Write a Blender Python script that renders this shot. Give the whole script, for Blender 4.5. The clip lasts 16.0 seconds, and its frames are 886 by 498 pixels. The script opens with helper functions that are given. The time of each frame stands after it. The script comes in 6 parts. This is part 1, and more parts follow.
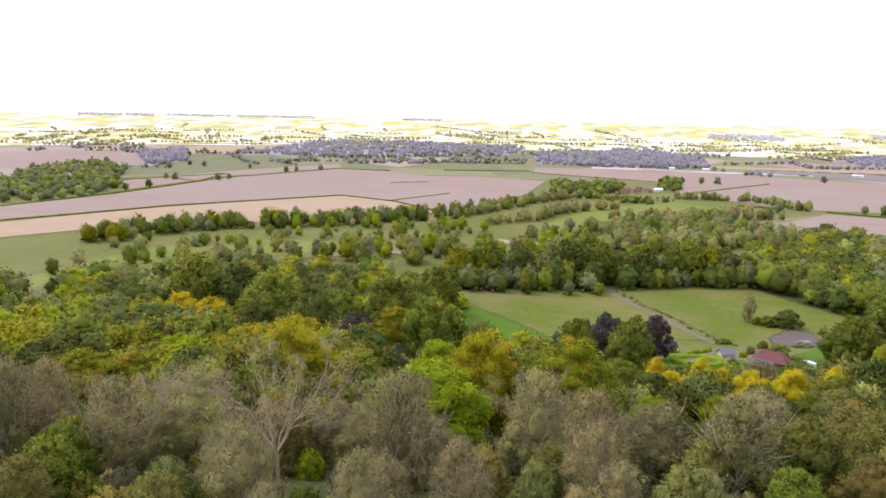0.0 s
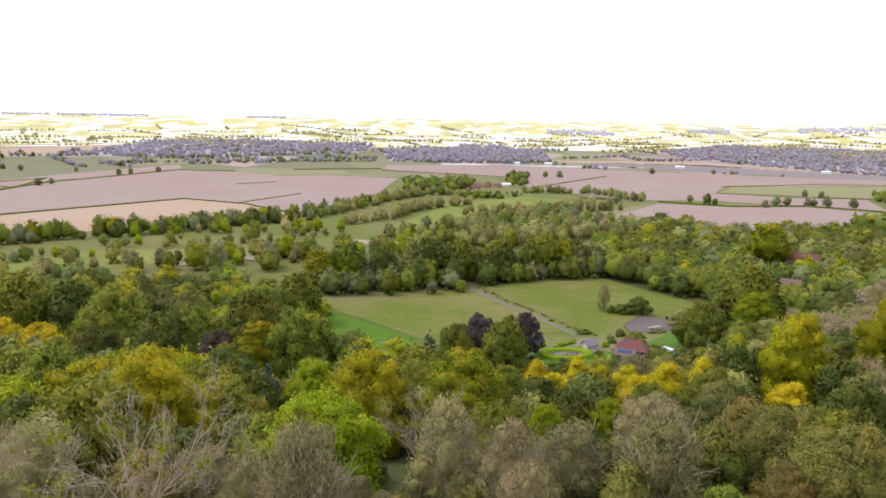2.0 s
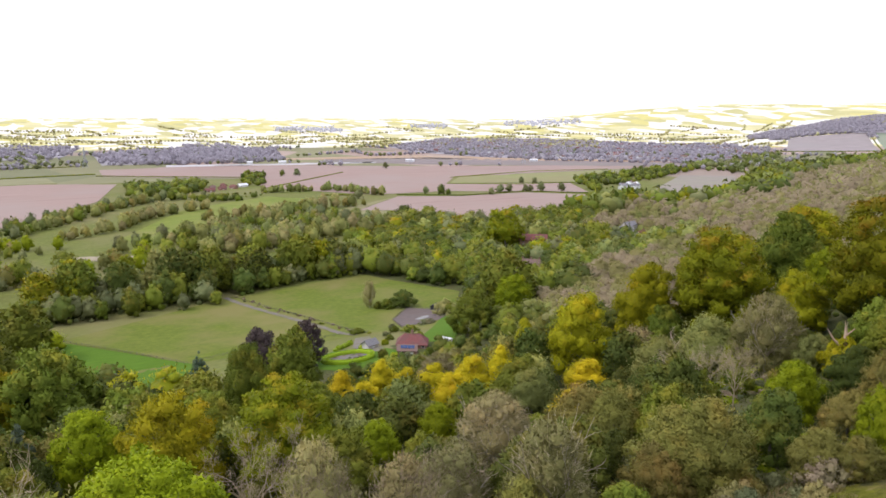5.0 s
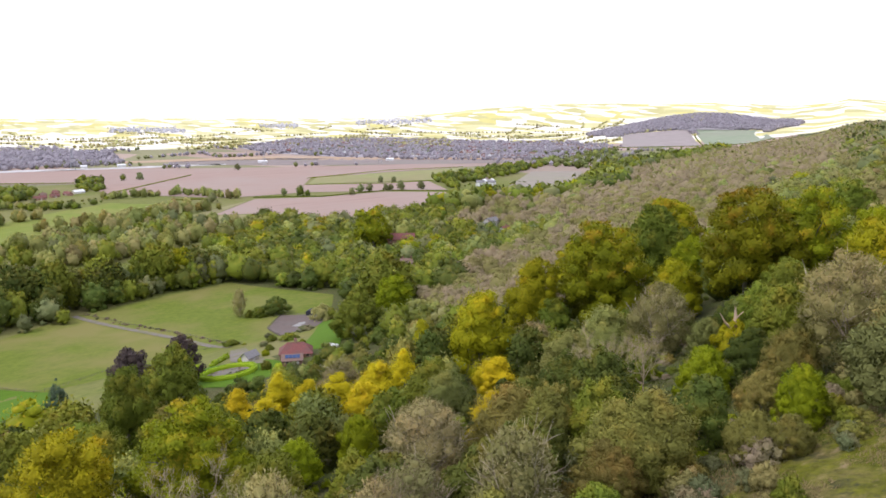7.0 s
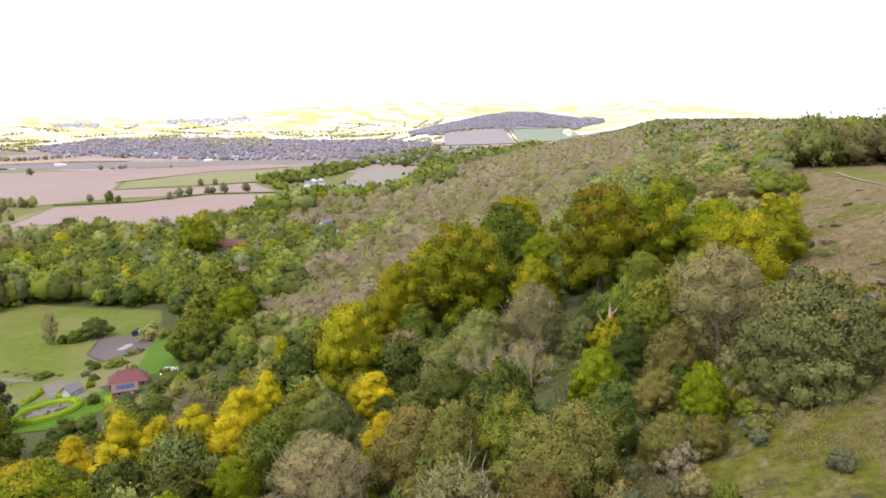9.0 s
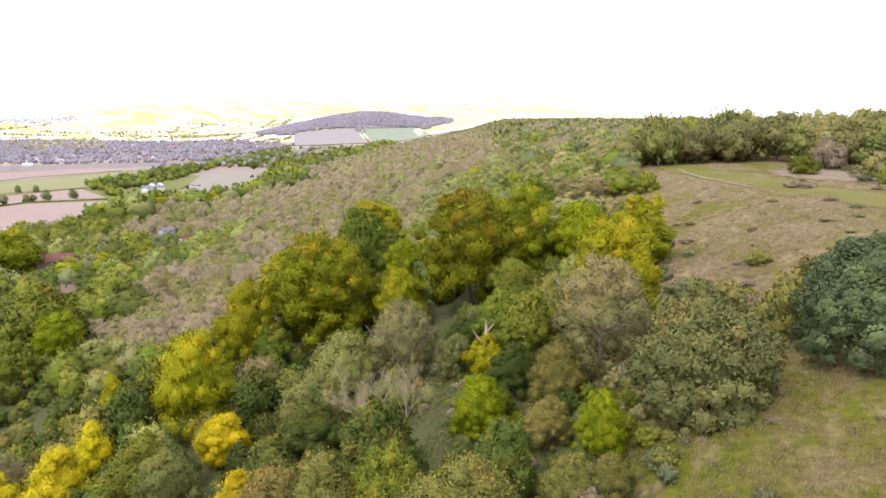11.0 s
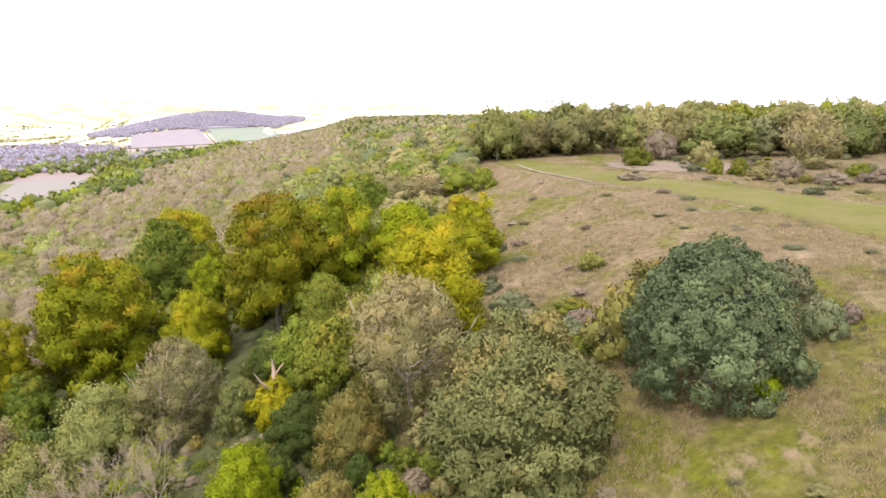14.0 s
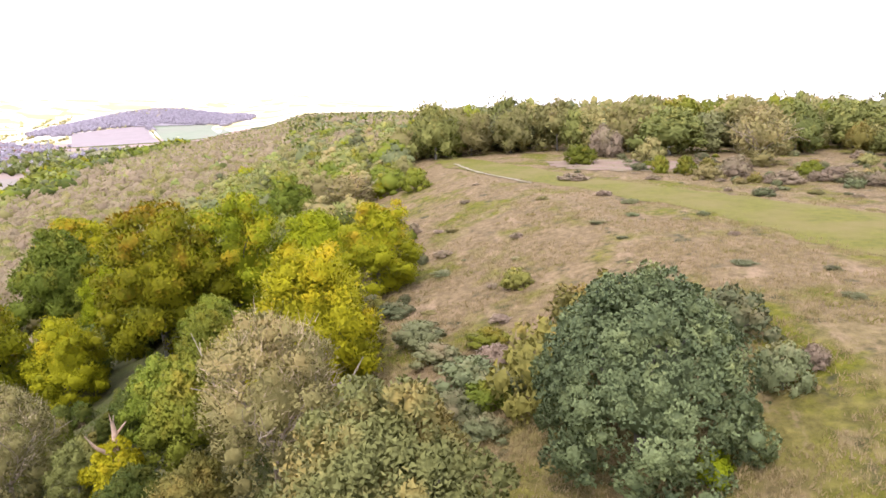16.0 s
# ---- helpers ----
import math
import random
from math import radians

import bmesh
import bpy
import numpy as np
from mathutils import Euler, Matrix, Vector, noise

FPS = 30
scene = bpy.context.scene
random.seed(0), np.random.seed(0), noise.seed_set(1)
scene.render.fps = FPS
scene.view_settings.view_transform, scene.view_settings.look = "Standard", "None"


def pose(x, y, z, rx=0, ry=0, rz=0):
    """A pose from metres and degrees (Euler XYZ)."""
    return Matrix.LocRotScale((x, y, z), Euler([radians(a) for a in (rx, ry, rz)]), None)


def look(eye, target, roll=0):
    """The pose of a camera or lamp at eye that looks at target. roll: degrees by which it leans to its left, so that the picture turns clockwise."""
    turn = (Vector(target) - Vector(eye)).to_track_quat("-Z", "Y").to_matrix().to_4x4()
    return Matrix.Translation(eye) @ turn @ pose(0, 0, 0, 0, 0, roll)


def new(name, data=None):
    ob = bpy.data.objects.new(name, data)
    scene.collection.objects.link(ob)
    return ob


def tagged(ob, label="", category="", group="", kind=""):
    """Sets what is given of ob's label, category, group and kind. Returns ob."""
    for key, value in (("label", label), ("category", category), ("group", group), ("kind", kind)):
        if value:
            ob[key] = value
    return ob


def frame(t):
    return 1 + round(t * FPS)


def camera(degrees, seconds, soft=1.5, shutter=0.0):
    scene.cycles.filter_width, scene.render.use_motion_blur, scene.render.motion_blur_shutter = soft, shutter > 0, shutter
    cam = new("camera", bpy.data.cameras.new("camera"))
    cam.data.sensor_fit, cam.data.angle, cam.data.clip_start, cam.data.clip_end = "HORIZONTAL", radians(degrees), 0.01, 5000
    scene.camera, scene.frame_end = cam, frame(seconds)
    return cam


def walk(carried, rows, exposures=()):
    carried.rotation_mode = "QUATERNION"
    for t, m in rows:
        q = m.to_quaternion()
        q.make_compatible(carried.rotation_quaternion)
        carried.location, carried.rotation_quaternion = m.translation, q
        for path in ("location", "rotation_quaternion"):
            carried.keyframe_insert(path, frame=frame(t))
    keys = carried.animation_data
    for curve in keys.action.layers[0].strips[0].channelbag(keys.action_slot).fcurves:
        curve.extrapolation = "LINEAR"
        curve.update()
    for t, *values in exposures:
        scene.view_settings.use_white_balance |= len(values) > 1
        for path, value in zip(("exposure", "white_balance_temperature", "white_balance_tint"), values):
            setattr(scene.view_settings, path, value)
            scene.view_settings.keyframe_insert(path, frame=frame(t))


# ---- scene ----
cam = camera(64.7, 16.0, 1.6)
PATH = [
    (0, (2.199, -6.6, 149.456), (2.006, -4.645, 149.08), 1.1),
    (0.5, (1.176, -3.916, 149.829), (1.08, -1.954, 149.449), 1.1),
    (1, (-0.158, -1.449, 149.792), (-0.138, 0.515, 149.416), 1.0),
    (1.5, (-1.479, 0.964, 149.805), (-1.356, 2.924, 149.43), 0.9),
    (2, (-3.012, 3.154, 150.028), (-2.785, 5.105, 149.651), 0.9),
    (2.5, (-4.596, 5.066, 150.079), (-4.261, 7.001, 149.704), 0.7),
    (3, (-6.348, 7.038, 150.323), (-5.913, 8.953, 149.944), 0.6),
    (3.5, (-8.087, 9.179, 150.323), (-7.545, 11.066, 149.944), 0.5),
    (4, (-9.743, 11.064, 150.397), (-9.049, 12.901, 150.018), 0.3),
    (6.5, (-17.925, 21.246, 150.14), (-16.74, 22.812, 149.76), 0.1),
    (7, (-19.141, 23.616, 150.265), (-17.87, 25.112, 149.884), -0.0),
    (7.5, (-19.897, 26.54, 150.306), (-18.545, 27.964, 149.924), -0.0),
    (8, (-20.281, 29.657, 150.449), (-18.848, 30.998, 150.067), 0.0),
    (8.5, (-19.965, 33.064, 150.456), (-18.443, 34.303, 150.071), 0.0),
    (9, (-18.832, 36.086, 150.438), (-17.229, 37.219, 150.054), 0.1),
    (11.5, (-4.109, 45.121, 150.767), (-2.277, 45.824, 150.38), 0.1),
    (12, (-0.183, 45.26, 150.806), (1.673, 45.895, 150.417), 0.0),
    (12.5, (4.126, 44.96, 150.358), (6.006, 45.522, 149.97), -0.0),
    (13, (8.412, 44.355, 149.987), (10.307, 44.861, 149.596), -0.0),
    (13.5, (12.785, 43.183, 149.563), (14.693, 43.641, 149.174), -0.2),
    (14, (17.378, 41.591, 149.015), (19.299, 41.991, 148.625), -0.4),
    (14.5, (21.854, 39.88, 148.53), (23.783, 40.23, 148.138), -0.4),
    (15, (26.598, 38.436, 148.441), (28.534, 38.746, 148.046), -0.4),
    (15.5, (31.548, 37.393, 148.567), (33.488, 37.678, 148.169), -0.5),
    (16, (36.537, 36.711, 148.583), (38.477, 36.993, 148.183), -0.6),
]
LIGHTER = [(0, 0.38, 5990, 18), (3.5, 0.29, 5980, 18), (7, 0.37, 5970, 18), (9, 0.57, 5980, 18), (12.5, 0.95, 6030, 20), (16, 1.14, 6040, 29)]
walk(cam, [(t, look(eye, target, roll)) for t, eye, target, roll in PATH], LIGHTER)

# ---- light: a bright overcast sky with a soft sun behind thin cloud ----
SUN_AZIMUTH, SUN_HEIGHT = -75, 54
world = bpy.data.worlds.new("sky")
scene.world = world
world.use_nodes = True
wn = world.node_tree.nodes
wn.clear()
w_sky = wn.new("ShaderNodeTexSky")
w_sky.sky_type, w_sky.sun_disc = "NISHITA", False
w_sky.sun_elevation, w_sky.sun_rotation = radians(SUN_HEIGHT), radians(SUN_AZIMUTH)
w_blue = wn.new("ShaderNodeBackground")
w_blue.inputs[1].default_value = 0.05
w_cloud = wn.new("ShaderNodeBackground")
w_cloud.inputs[0].default_value = (1.0, 0.99, 0.985, 1)
w_cloud.inputs[1].default_value = 0.9
w_add = wn.new("ShaderNodeAddShader")
w_out = wn.new("ShaderNodeOutputWorld")
wl = world.node_tree.links
wl.new(w_sky.outputs[0], w_blue.inputs[0])
wl.new(w_blue.outputs[0], w_add.inputs[0])
wl.new(w_cloud.outputs[0], w_add.inputs[1])
wl.new(w_add.outputs[0], w_out.inputs[0])
sun = new("sun", bpy.data.lights.new("sun", "SUN"))
sun.data.energy, sun.data.angle, sun.data.color = 1.3, radians(14), (1.0, 0.95, 0.86)
sa, sh = radians(SUN_AZIMUTH), radians(SUN_HEIGHT)
sun.matrix_world = look((0, 0, 0), (-math.sin(sa) * math.cos(sh), -math.cos(sa) * math.cos(sh), -math.sin(sh)))

# ---- lie of the land ----
SLOPE = [(-900, 120), (-300, 131), (-150, 131), (-50, 129.5), (-8, 127.8), (30, 118), (62, 107), (100, 94), (140, 84), (220, 66),
         (300, 50), (400, 45), (1200, 40)]


def table(v, tab):
    if v <= tab[0][0]:
        return tab[0][1]
    for (a, p), (b, q) in zip(tab, tab[1:]):
        if v <= b:
            f = (v - a) / (b - a)
            return p + (q - p) * (f * f * (3 - 2 * f) * 0.5 + f * 0.5)
    return tab[-1][1]


def smooth(a, b, v):
    f = min(1, max(0, (v - a) / (b - a)))
    return f * f * (3 - 2 * f)


def across(x, y):
    """Distance down the slope from the brow of the hill."""
    return y - 0.38 * (x - 80 if x > 1200 else 40 * math.log1p(math.exp((x - 80) / 40)))


def ground_z(x, y):
    v = across(x, y)
    z = table(v, SLOPE) - 9 * smooth(420, 760, x) * smooth(230, 60, v)
    r, az = math.hypot(x, y - 20), math.degrees(math.atan2(x, y - 20))
    if r > 1500:
        z += 78 * smooth(3300, 4900, r) * smooth(75, 60, az)
        z += 97 * smooth(3700, 4850, r) * smooth(33, 50, az) * smooth(85, 70, az)
        u, w = (x - 2780) * 0.873 + (y - 1590) * 0.488, (x - 2780) * -0.488 + (y - 1590) * 0.873
        z += 98 * math.exp(-((u / 620) ** 2) - (w / 400) ** 2)
    return z


def inside(x, y, poly):
    hit = False
    for (x0, y0), (x1, y1) in zip(poly, poly[1:] + poly[:1]):
        if (y0 > y) != (y1 > y) and x < (x1 - x0) * (y - y0) / (y1 - y0) + x0:
            hit = not hit
    return hit


# ---- materials ----
def nodes_of(name):
    m = bpy.data.materials.new(name)
    m.use_nodes = True
    nt = m.node_tree
    return m, nt.nodes, nt.links, nt.nodes["Principled BSDF"]


def mixer(n, l, a, b, fac, blend="MIX"):
    """A colour mix; a, b colours or sockets, fac a number or socket."""
    mx = n.new("ShaderNodeMix")
    mx.data_type, mx.blend_type = "RGBA", blend
    for sock, v in ((mx.inputs[0], fac), (mx.inputs[6], a), (mx.inputs[7], b)):
        if isinstance(v, bpy.types.NodeSocket):
            l.new(v, sock)
        elif isinstance(v, (int, float)):
            sock.default_value = v
        else:
            sock.default_value = (*v, 1)
    return mx.outputs[2]


def noisy(n, l, scale, detail=4, rough=0.6, lo=0.35, hi=0.65, stretch=None):
    tc = n.new("ShaderNodeNewGeometry")
    vec = tc.outputs["Position"]
    if stretch:
        mp = n.new("ShaderNodeMapping")
        mp.inputs["Scale"].default_value, mp.inputs["Rotation"].default_value = stretch[0], (0, 0, radians(stretch[1]))
        l.new(vec, mp.inputs[0])
        vec = mp.outputs[0]
    t = n.new("ShaderNodeTexNoise")
    t.inputs["Scale"].default_value, t.inputs["Detail"].default_value, t.inputs["Roughness"].default_value = scale, detail, rough
    l.new(vec, t.inputs["Vector"])
    r = n.new("ShaderNodeMapRange")
    r.inputs[1].default_value, r.inputs[2].default_value = lo, hi
    l.new(t.outputs[0], r.inputs[0])
    return r.outputs[0]


def bump(n, l, bs, height, strength, dist):
    b = n.new("ShaderNodeBump")
    b.inputs["Strength"].default_value, b.inputs["Distance"].default_value = strength, dist
    l.new(height, b.inputs["Height"])
    l.new(b.outputs[0], bs.inputs["Normal"])


def leaf_material(name, dark, light, accent, share=0.25, translucent=0.24, rough=0.6, gloss=0.1, vary=1.0):
    """Foliage: each tree, each bough and each spray has its own tone, and the crown turns towards its top."""
    m, n, l, bs = nodes_of(name)
    info = n.new("ShaderNodeObjectInfo")
    geo = n.new("ShaderNodeNewGeometry")
    tone_of = n.new("ShaderNodeAttribute")
    tone_of.attribute_name = "tone"
    sep = n.new("ShaderNodeSeparateXYZ")
    l.new(tone_of.outputs["Vector"], sep.inputs[0])

    def calc(op, p, q):
        c = n.new("ShaderNodeMath")
        c.operation = op
        for sock, v in zip(c.inputs, (p, q)):
            if isinstance(v, (int, float)):
                sock.default_value = v
            else:
                l.new(v, sock)
        return c.outputs[0]

    spray = calc("MULTIPLY", calc("SUBTRACT", geo.outputs["Random Per Island"], 0.5), 0.3)
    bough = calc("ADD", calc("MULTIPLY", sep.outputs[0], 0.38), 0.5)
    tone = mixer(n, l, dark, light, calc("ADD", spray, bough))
    patch = noisy(n, l, 0.2, 4, 0.65, 0.0, 1.0)
    turning = n.new("ShaderNodeMapRange")
    turning.inputs[1].default_value, turning.inputs[2].default_value = 0.66 - share * 0.45, 0.8 - share * 0.3
    l.new(calc("ADD", patch, calc("MULTIPLY", sep.outputs[1], 0.16)), turning.inputs[0])
    tone = mixer(n, l, tone, accent, turning.outputs[0])
    own = calc("FRACT", calc("ADD", info.outputs["Random"], sep.outputs[2]), 0)
    other = calc("FRACT", calc("MULTIPLY", own, 7.31), 0)
    hs = n.new("ShaderNodeHueSaturation")
    for sock, lo, hi, src in ((0, 0.5 - 0.013 * vary, 0.5 + 0.02 * vary, other), (2, 1 - 0.26 * vary, 1 + 0.32 * vary, own)):
        r = n.new("ShaderNodeMapRange")
        r.inputs[3].default_value, r.inputs[4].default_value = lo, hi
        l.new(src, r.inputs[0])
        l.new(r.outputs[0], hs.inputs[sock])
    l.new(tone, hs.inputs[4])
    out = hs.outputs[0]
    l.new(out, bs.inputs["Base Color"])
    bs.inputs["Roughness"].default_value = rough
    bs.inputs["Specular IOR Level"].default_value = gloss
    tr = n.new("ShaderNodeBsdfTranslucent")
    l.new(out, tr.inputs[0])
    ms = n.new("ShaderNodeMixShader")
    ms.inputs[0].default_value = translucent
    l.new(bs.outputs[0], ms.inputs[1])
    l.new(tr.outputs[0], ms.inputs[2])
    l.new(ms.outputs[0], n["Material Output"].inputs[0])
    return m


def surface(name, a, b, scale, c=None, cscale=0.05, rough=0.9, relief=0.3, depth=0.05, stretch=None, detail=5):
    m, n, l, bs = nodes_of(name)
    fine = noisy(n, l, scale, detail, 0.65, 0.3, 0.7, stretch)
    col = mixer(n, l, a, b, fine)
    if c:
        col = mixer(n, l, col, c, noisy(n, l, cscale, 3, 0.6, 0.42, 0.66))
    l.new(col, bs.inputs["Base Color"])
    bs.inputs["Roughness"].default_value = rough
    bs.inputs["Specular IOR Level"].default_value = 0.2
    bump(n, l, bs, fine, relief, depth)
    return m


LEAF = {
    "beech": leaf_material("beech_leaves", (0.11, 0.13, 0.004), (0.345, 0.335, 0.006), (0.41, 0.26, 0.014), 0.22),
    "gold_beech": leaf_material("turning_beech_leaves", (0.16, 0.165, 0.004), (0.44, 0.40, 0.006), (0.52, 0.38, 0.008), 0.18, vary=0.5),
    "limegreen": leaf_material("fresh_green_leaves", (0.15, 0.195, 0.004), (0.36, 0.40, 0.006), (0.37, 0.36, 0.008), 0.15, vary=0.4),
    # Lighter copies of limegreen and gold_beech, with brighter light put into the colour.
    "sycamore": leaf_material("brightened_green_leaves", (0.165, 0.225, 0.004), (0.38, 0.44, 0.006), (0.41, 0.41, 0.008), 0.12, vary=0.2),
    "maple": leaf_material("brightened_beech_leaves", (0.195, 0.185, 0.004), (0.48, 0.415, 0.006), (0.56, 0.40, 0.008), 0.16, vary=0.3),
    "golden": leaf_material("yellow_leaves", (0.40, 0.33, 0.006), (0.80, 0.63, 0.010), (0.70, 0.47, 0.012), 0.1, vary=0.5),
    "green": leaf_material("green_leaves", (0.101, 0.129, 0.0127), (0.239, 0.265, 0.0276), (0.286, 0.254, 0.0276), 0.25),
    "dark": leaf_material("dark_green_leaves", (0.065, 0.086, 0.015), (0.145, 0.17, 0.028), (0.19, 0.17, 0.024), 0.25),
    "sallow": leaf_material("dull_sallow_leaves", (0.15, 0.165, 0.042), (0.31, 0.325, 0.085), (0.34, 0.31, 0.075), 0.25),
    "copper": leaf_material("copper_leaves", (0.06, 0.045, 0.042), (0.12, 0.092, 0.08), (0.14, 0.095, 0.05), 0.2),
    "rust": leaf_material("russet_leaves", (0.15, 0.14, 0.032), (0.31, 0.275, 0.062), (0.35, 0.25, 0.055), 0.24),
    "aspen": leaf_material("thin_olive_leaves", (0.20, 0.18, 0.062), (0.35, 0.31, 0.11), (0.37, 0.29, 0.11), 0.3),
    "ash": leaf_material("withered_olive_leaves", (0.19, 0.17, 0.062), (0.34, 0.30, 0.12), (0.35, 0.275, 0.11), 0.3),
    "whitebeam": leaf_material("grey_green_leaves", (0.042, 0.064, 0.028), (0.235, 0.275, 0.105), (0.28, 0.30, 0.10), 0.2, 0.2, 0.6, 0.12),
    "oak": leaf_material("oak_leaves", (0.15, 0.17, 0.05), (0.36, 0.38, 0.115), (0.47, 0.38, 0.10), 0.26, 0.25, 0.6, 0.12),
    "cedar": leaf_material("needles", (0.055, 0.08, 0.045), (0.12, 0.15, 0.085), (0.085, 0.115, 0.06), 0.2, 0.1),
    "bramble": leaf_material("bramble_leaves", (0.12, 0.135, 0.055), (0.24, 0.25, 0.11), (0.27, 0.22, 0.11), 0.3),
    "heather": leaf_material("dry_scrub", (0.22, 0.165, 0.105), (0.39, 0.305, 0.20), (0.28, 0.24, 0.12), 0.35, vary=0.4),
    "box": leaf_material("clipped_hedge_leaves", (0.22, 0.30, 0.012), (0.40, 0.48, 0.022), (0.33, 0.39, 0.018), 0.2),
    # Green greyed for middle-distance trees, haze put into the colour.
    "vale": leaf_material("hedgerow_tree_leaves", (0.13, 0.147, 0.059), (0.224, 0.236, 0.0885), (0.248, 0.23, 0.0885), 0.25),
    # Sun on far hedgerows is put into this light yellow leaf colour.
    "pale": leaf_material("sun_tinted_hedgerow_leaves", (0.42, 0.385, 0.17), (0.58, 0.53, 0.27), (0.5, 0.45, 0.27), 0.3),
    "scrub": leaf_material("withering_scrub_leaves", (0.35, 0.282, 0.17), (0.455, 0.37, 0.235), (0.385, 0.34, 0.16), 0.3, 0.5, 0.8, 0.0, 0.42),
    "thicket": leaf_material("olive_thicket_leaves", (0.28, 0.255, 0.10), (0.385, 0.345, 0.14), (0.30, 0.31, 0.08), 0.3, 0.5, 0.8, 0.0, 0.5),
    # Distance haze is painted into these two pale mauve-grey leaf colours.
    "skyline": leaf_material("hazed_far_leaves", (0.66, 0.65, 0.68), (0.74, 0.73, 0.76), (0.70, 0.69, 0.71), 0.3, 0.5, 0.9, 0.0, 0.3),
    "farwood": leaf_material("hazed_woodland_leaves", (0.42, 0.385, 0.415), (0.49, 0.45, 0.48), (0.46, 0.43, 0.44), 0.3, 0.55, 0.8, 0.0, 0.5),
}
STRAW = leaf_material("straw_grass", (0.155, 0.117, 0.05), (0.36, 0.275, 0.138), (0.15, 0.145, 0.022), 0.3, 0.3, 0.8)
WOODGRASS = leaf_material("wood_grass", (0.06, 0.075, 0.016), (0.15, 0.165, 0.035), (0.17, 0.15, 0.055), 0.3, 0.2, 0.8)
LEAF["lance"] = LEAF["gold_beech"]
TWIG = leaf_material("pale_twigs", (0.32, 0.25, 0.155), (0.52, 0.42, 0.27), (0.42, 0.33, 0.2), 0.3, 0.0, 0.8)
BARK = surface("bark", (0.10, 0.085, 0.07), (0.22, 0.19, 0.15), 3.0, (0.13, 0.14, 0.09), 0.6, 0.9, 0.6, 0.05)
RAWWOOD = surface("splintered_wood", (0.40, 0.27, 0.175), (0.60, 0.43, 0.30), 2.0, (0.34, 0.27, 0.19), 0.5, 0.8, 0.5, 0.03)
DEADWOOD = surface("sunbleached_bark", (0.36, 0.28, 0.175), (0.54, 0.43, 0.28), 3.0, (0.36, 0.29, 0.18), 0.6, 0.85, 0.5, 0.04)
PALE_BARK = surface("pale_bark", (0.31, 0.245, 0.165), (0.48, 0.395, 0.28), 3.0, (0.30, 0.27, 0.2), 0.6, 0.85, 0.5, 0.04)
MEADOW, mn, ml, mb = nodes_of("rough_meadow_grass")
mfine = noisy(mn, ml, 0.75, 6, 0.7, 0.3, 0.7)
mstraw = mixer(mn, ml, (0.095, 0.07, 0.029), (0.28, 0.206, 0.102), mfine)
mgreen = mixer(mn, ml, (0.055, 0.06, 0.007), (0.175, 0.17, 0.012), mfine)
mtone = mixer(mn, ml, mstraw, mgreen, noisy(mn, ml, 0.06, 5, 0.65, 0.49, 0.62))
mplace = mn.new("ShaderNodeSeparateXYZ")
ml.new(mn.new("ShaderNodeNewGeometry").outputs["Position"], mplace.inputs[0])
mbank = mn.new("ShaderNodeMapRange")
mbank.inputs[1].default_value, mbank.inputs[2].default_value, mbank.inputs[3].default_value, mbank.inputs[4].default_value = 72, 112, 1, 0
ml.new(mplace.outputs[0], mbank.inputs[0])
mlush = mn.new("ShaderNodeMath")
mlush.operation = "MULTIPLY"
ml.new(mbank.outputs[0], mlush.inputs[0])
ml.new(noisy(mn, ml, 0.1, 5, 0.7, 0.36, 0.58), mlush.inputs[1])
mtone = mixer(mn, ml, mtone, mixer(mn, ml, (0.06, 0.066, 0.006), (0.165, 0.165, 0.010), mfine), mlush.outputs[0])
mtone = mixer(mn, ml, mtone, (0.30, 0.217, 0.122), noisy(mn, ml, 0.13, 5, 0.7, 0.55, 0.72, ((1, 2.2, 1), 20)))
mtone = mixer(mn, ml, mtone, (0.055, 0.055, 0.022), noisy(mn, ml, 0.22, 4, 0.7, 0.58, 0.7))
ml.new(mtone, mb.inputs["Base Color"])
mb.inputs["Roughness"].default_value, mb.inputs["Specular IOR Level"].default_value = 0.95, 0.15
bump(mn, ml, mb, mfine, 0.9, 0.25)
LITTER = surface("woodland_floor", (0.04, 0.043, 0.014), (0.13, 0.122, 0.042), 1.3, (0.07, 0.088, 0.022), 0.12, 0.95, 0.6, 0.15)
PARKGRASS = surface("golf_rough_grass", (0.10, 0.122, 0.02), (0.175, 0.185, 0.04), 0.25, (0.185, 0.17, 0.062), 0.012, 0.95, 0.3, 0.1)
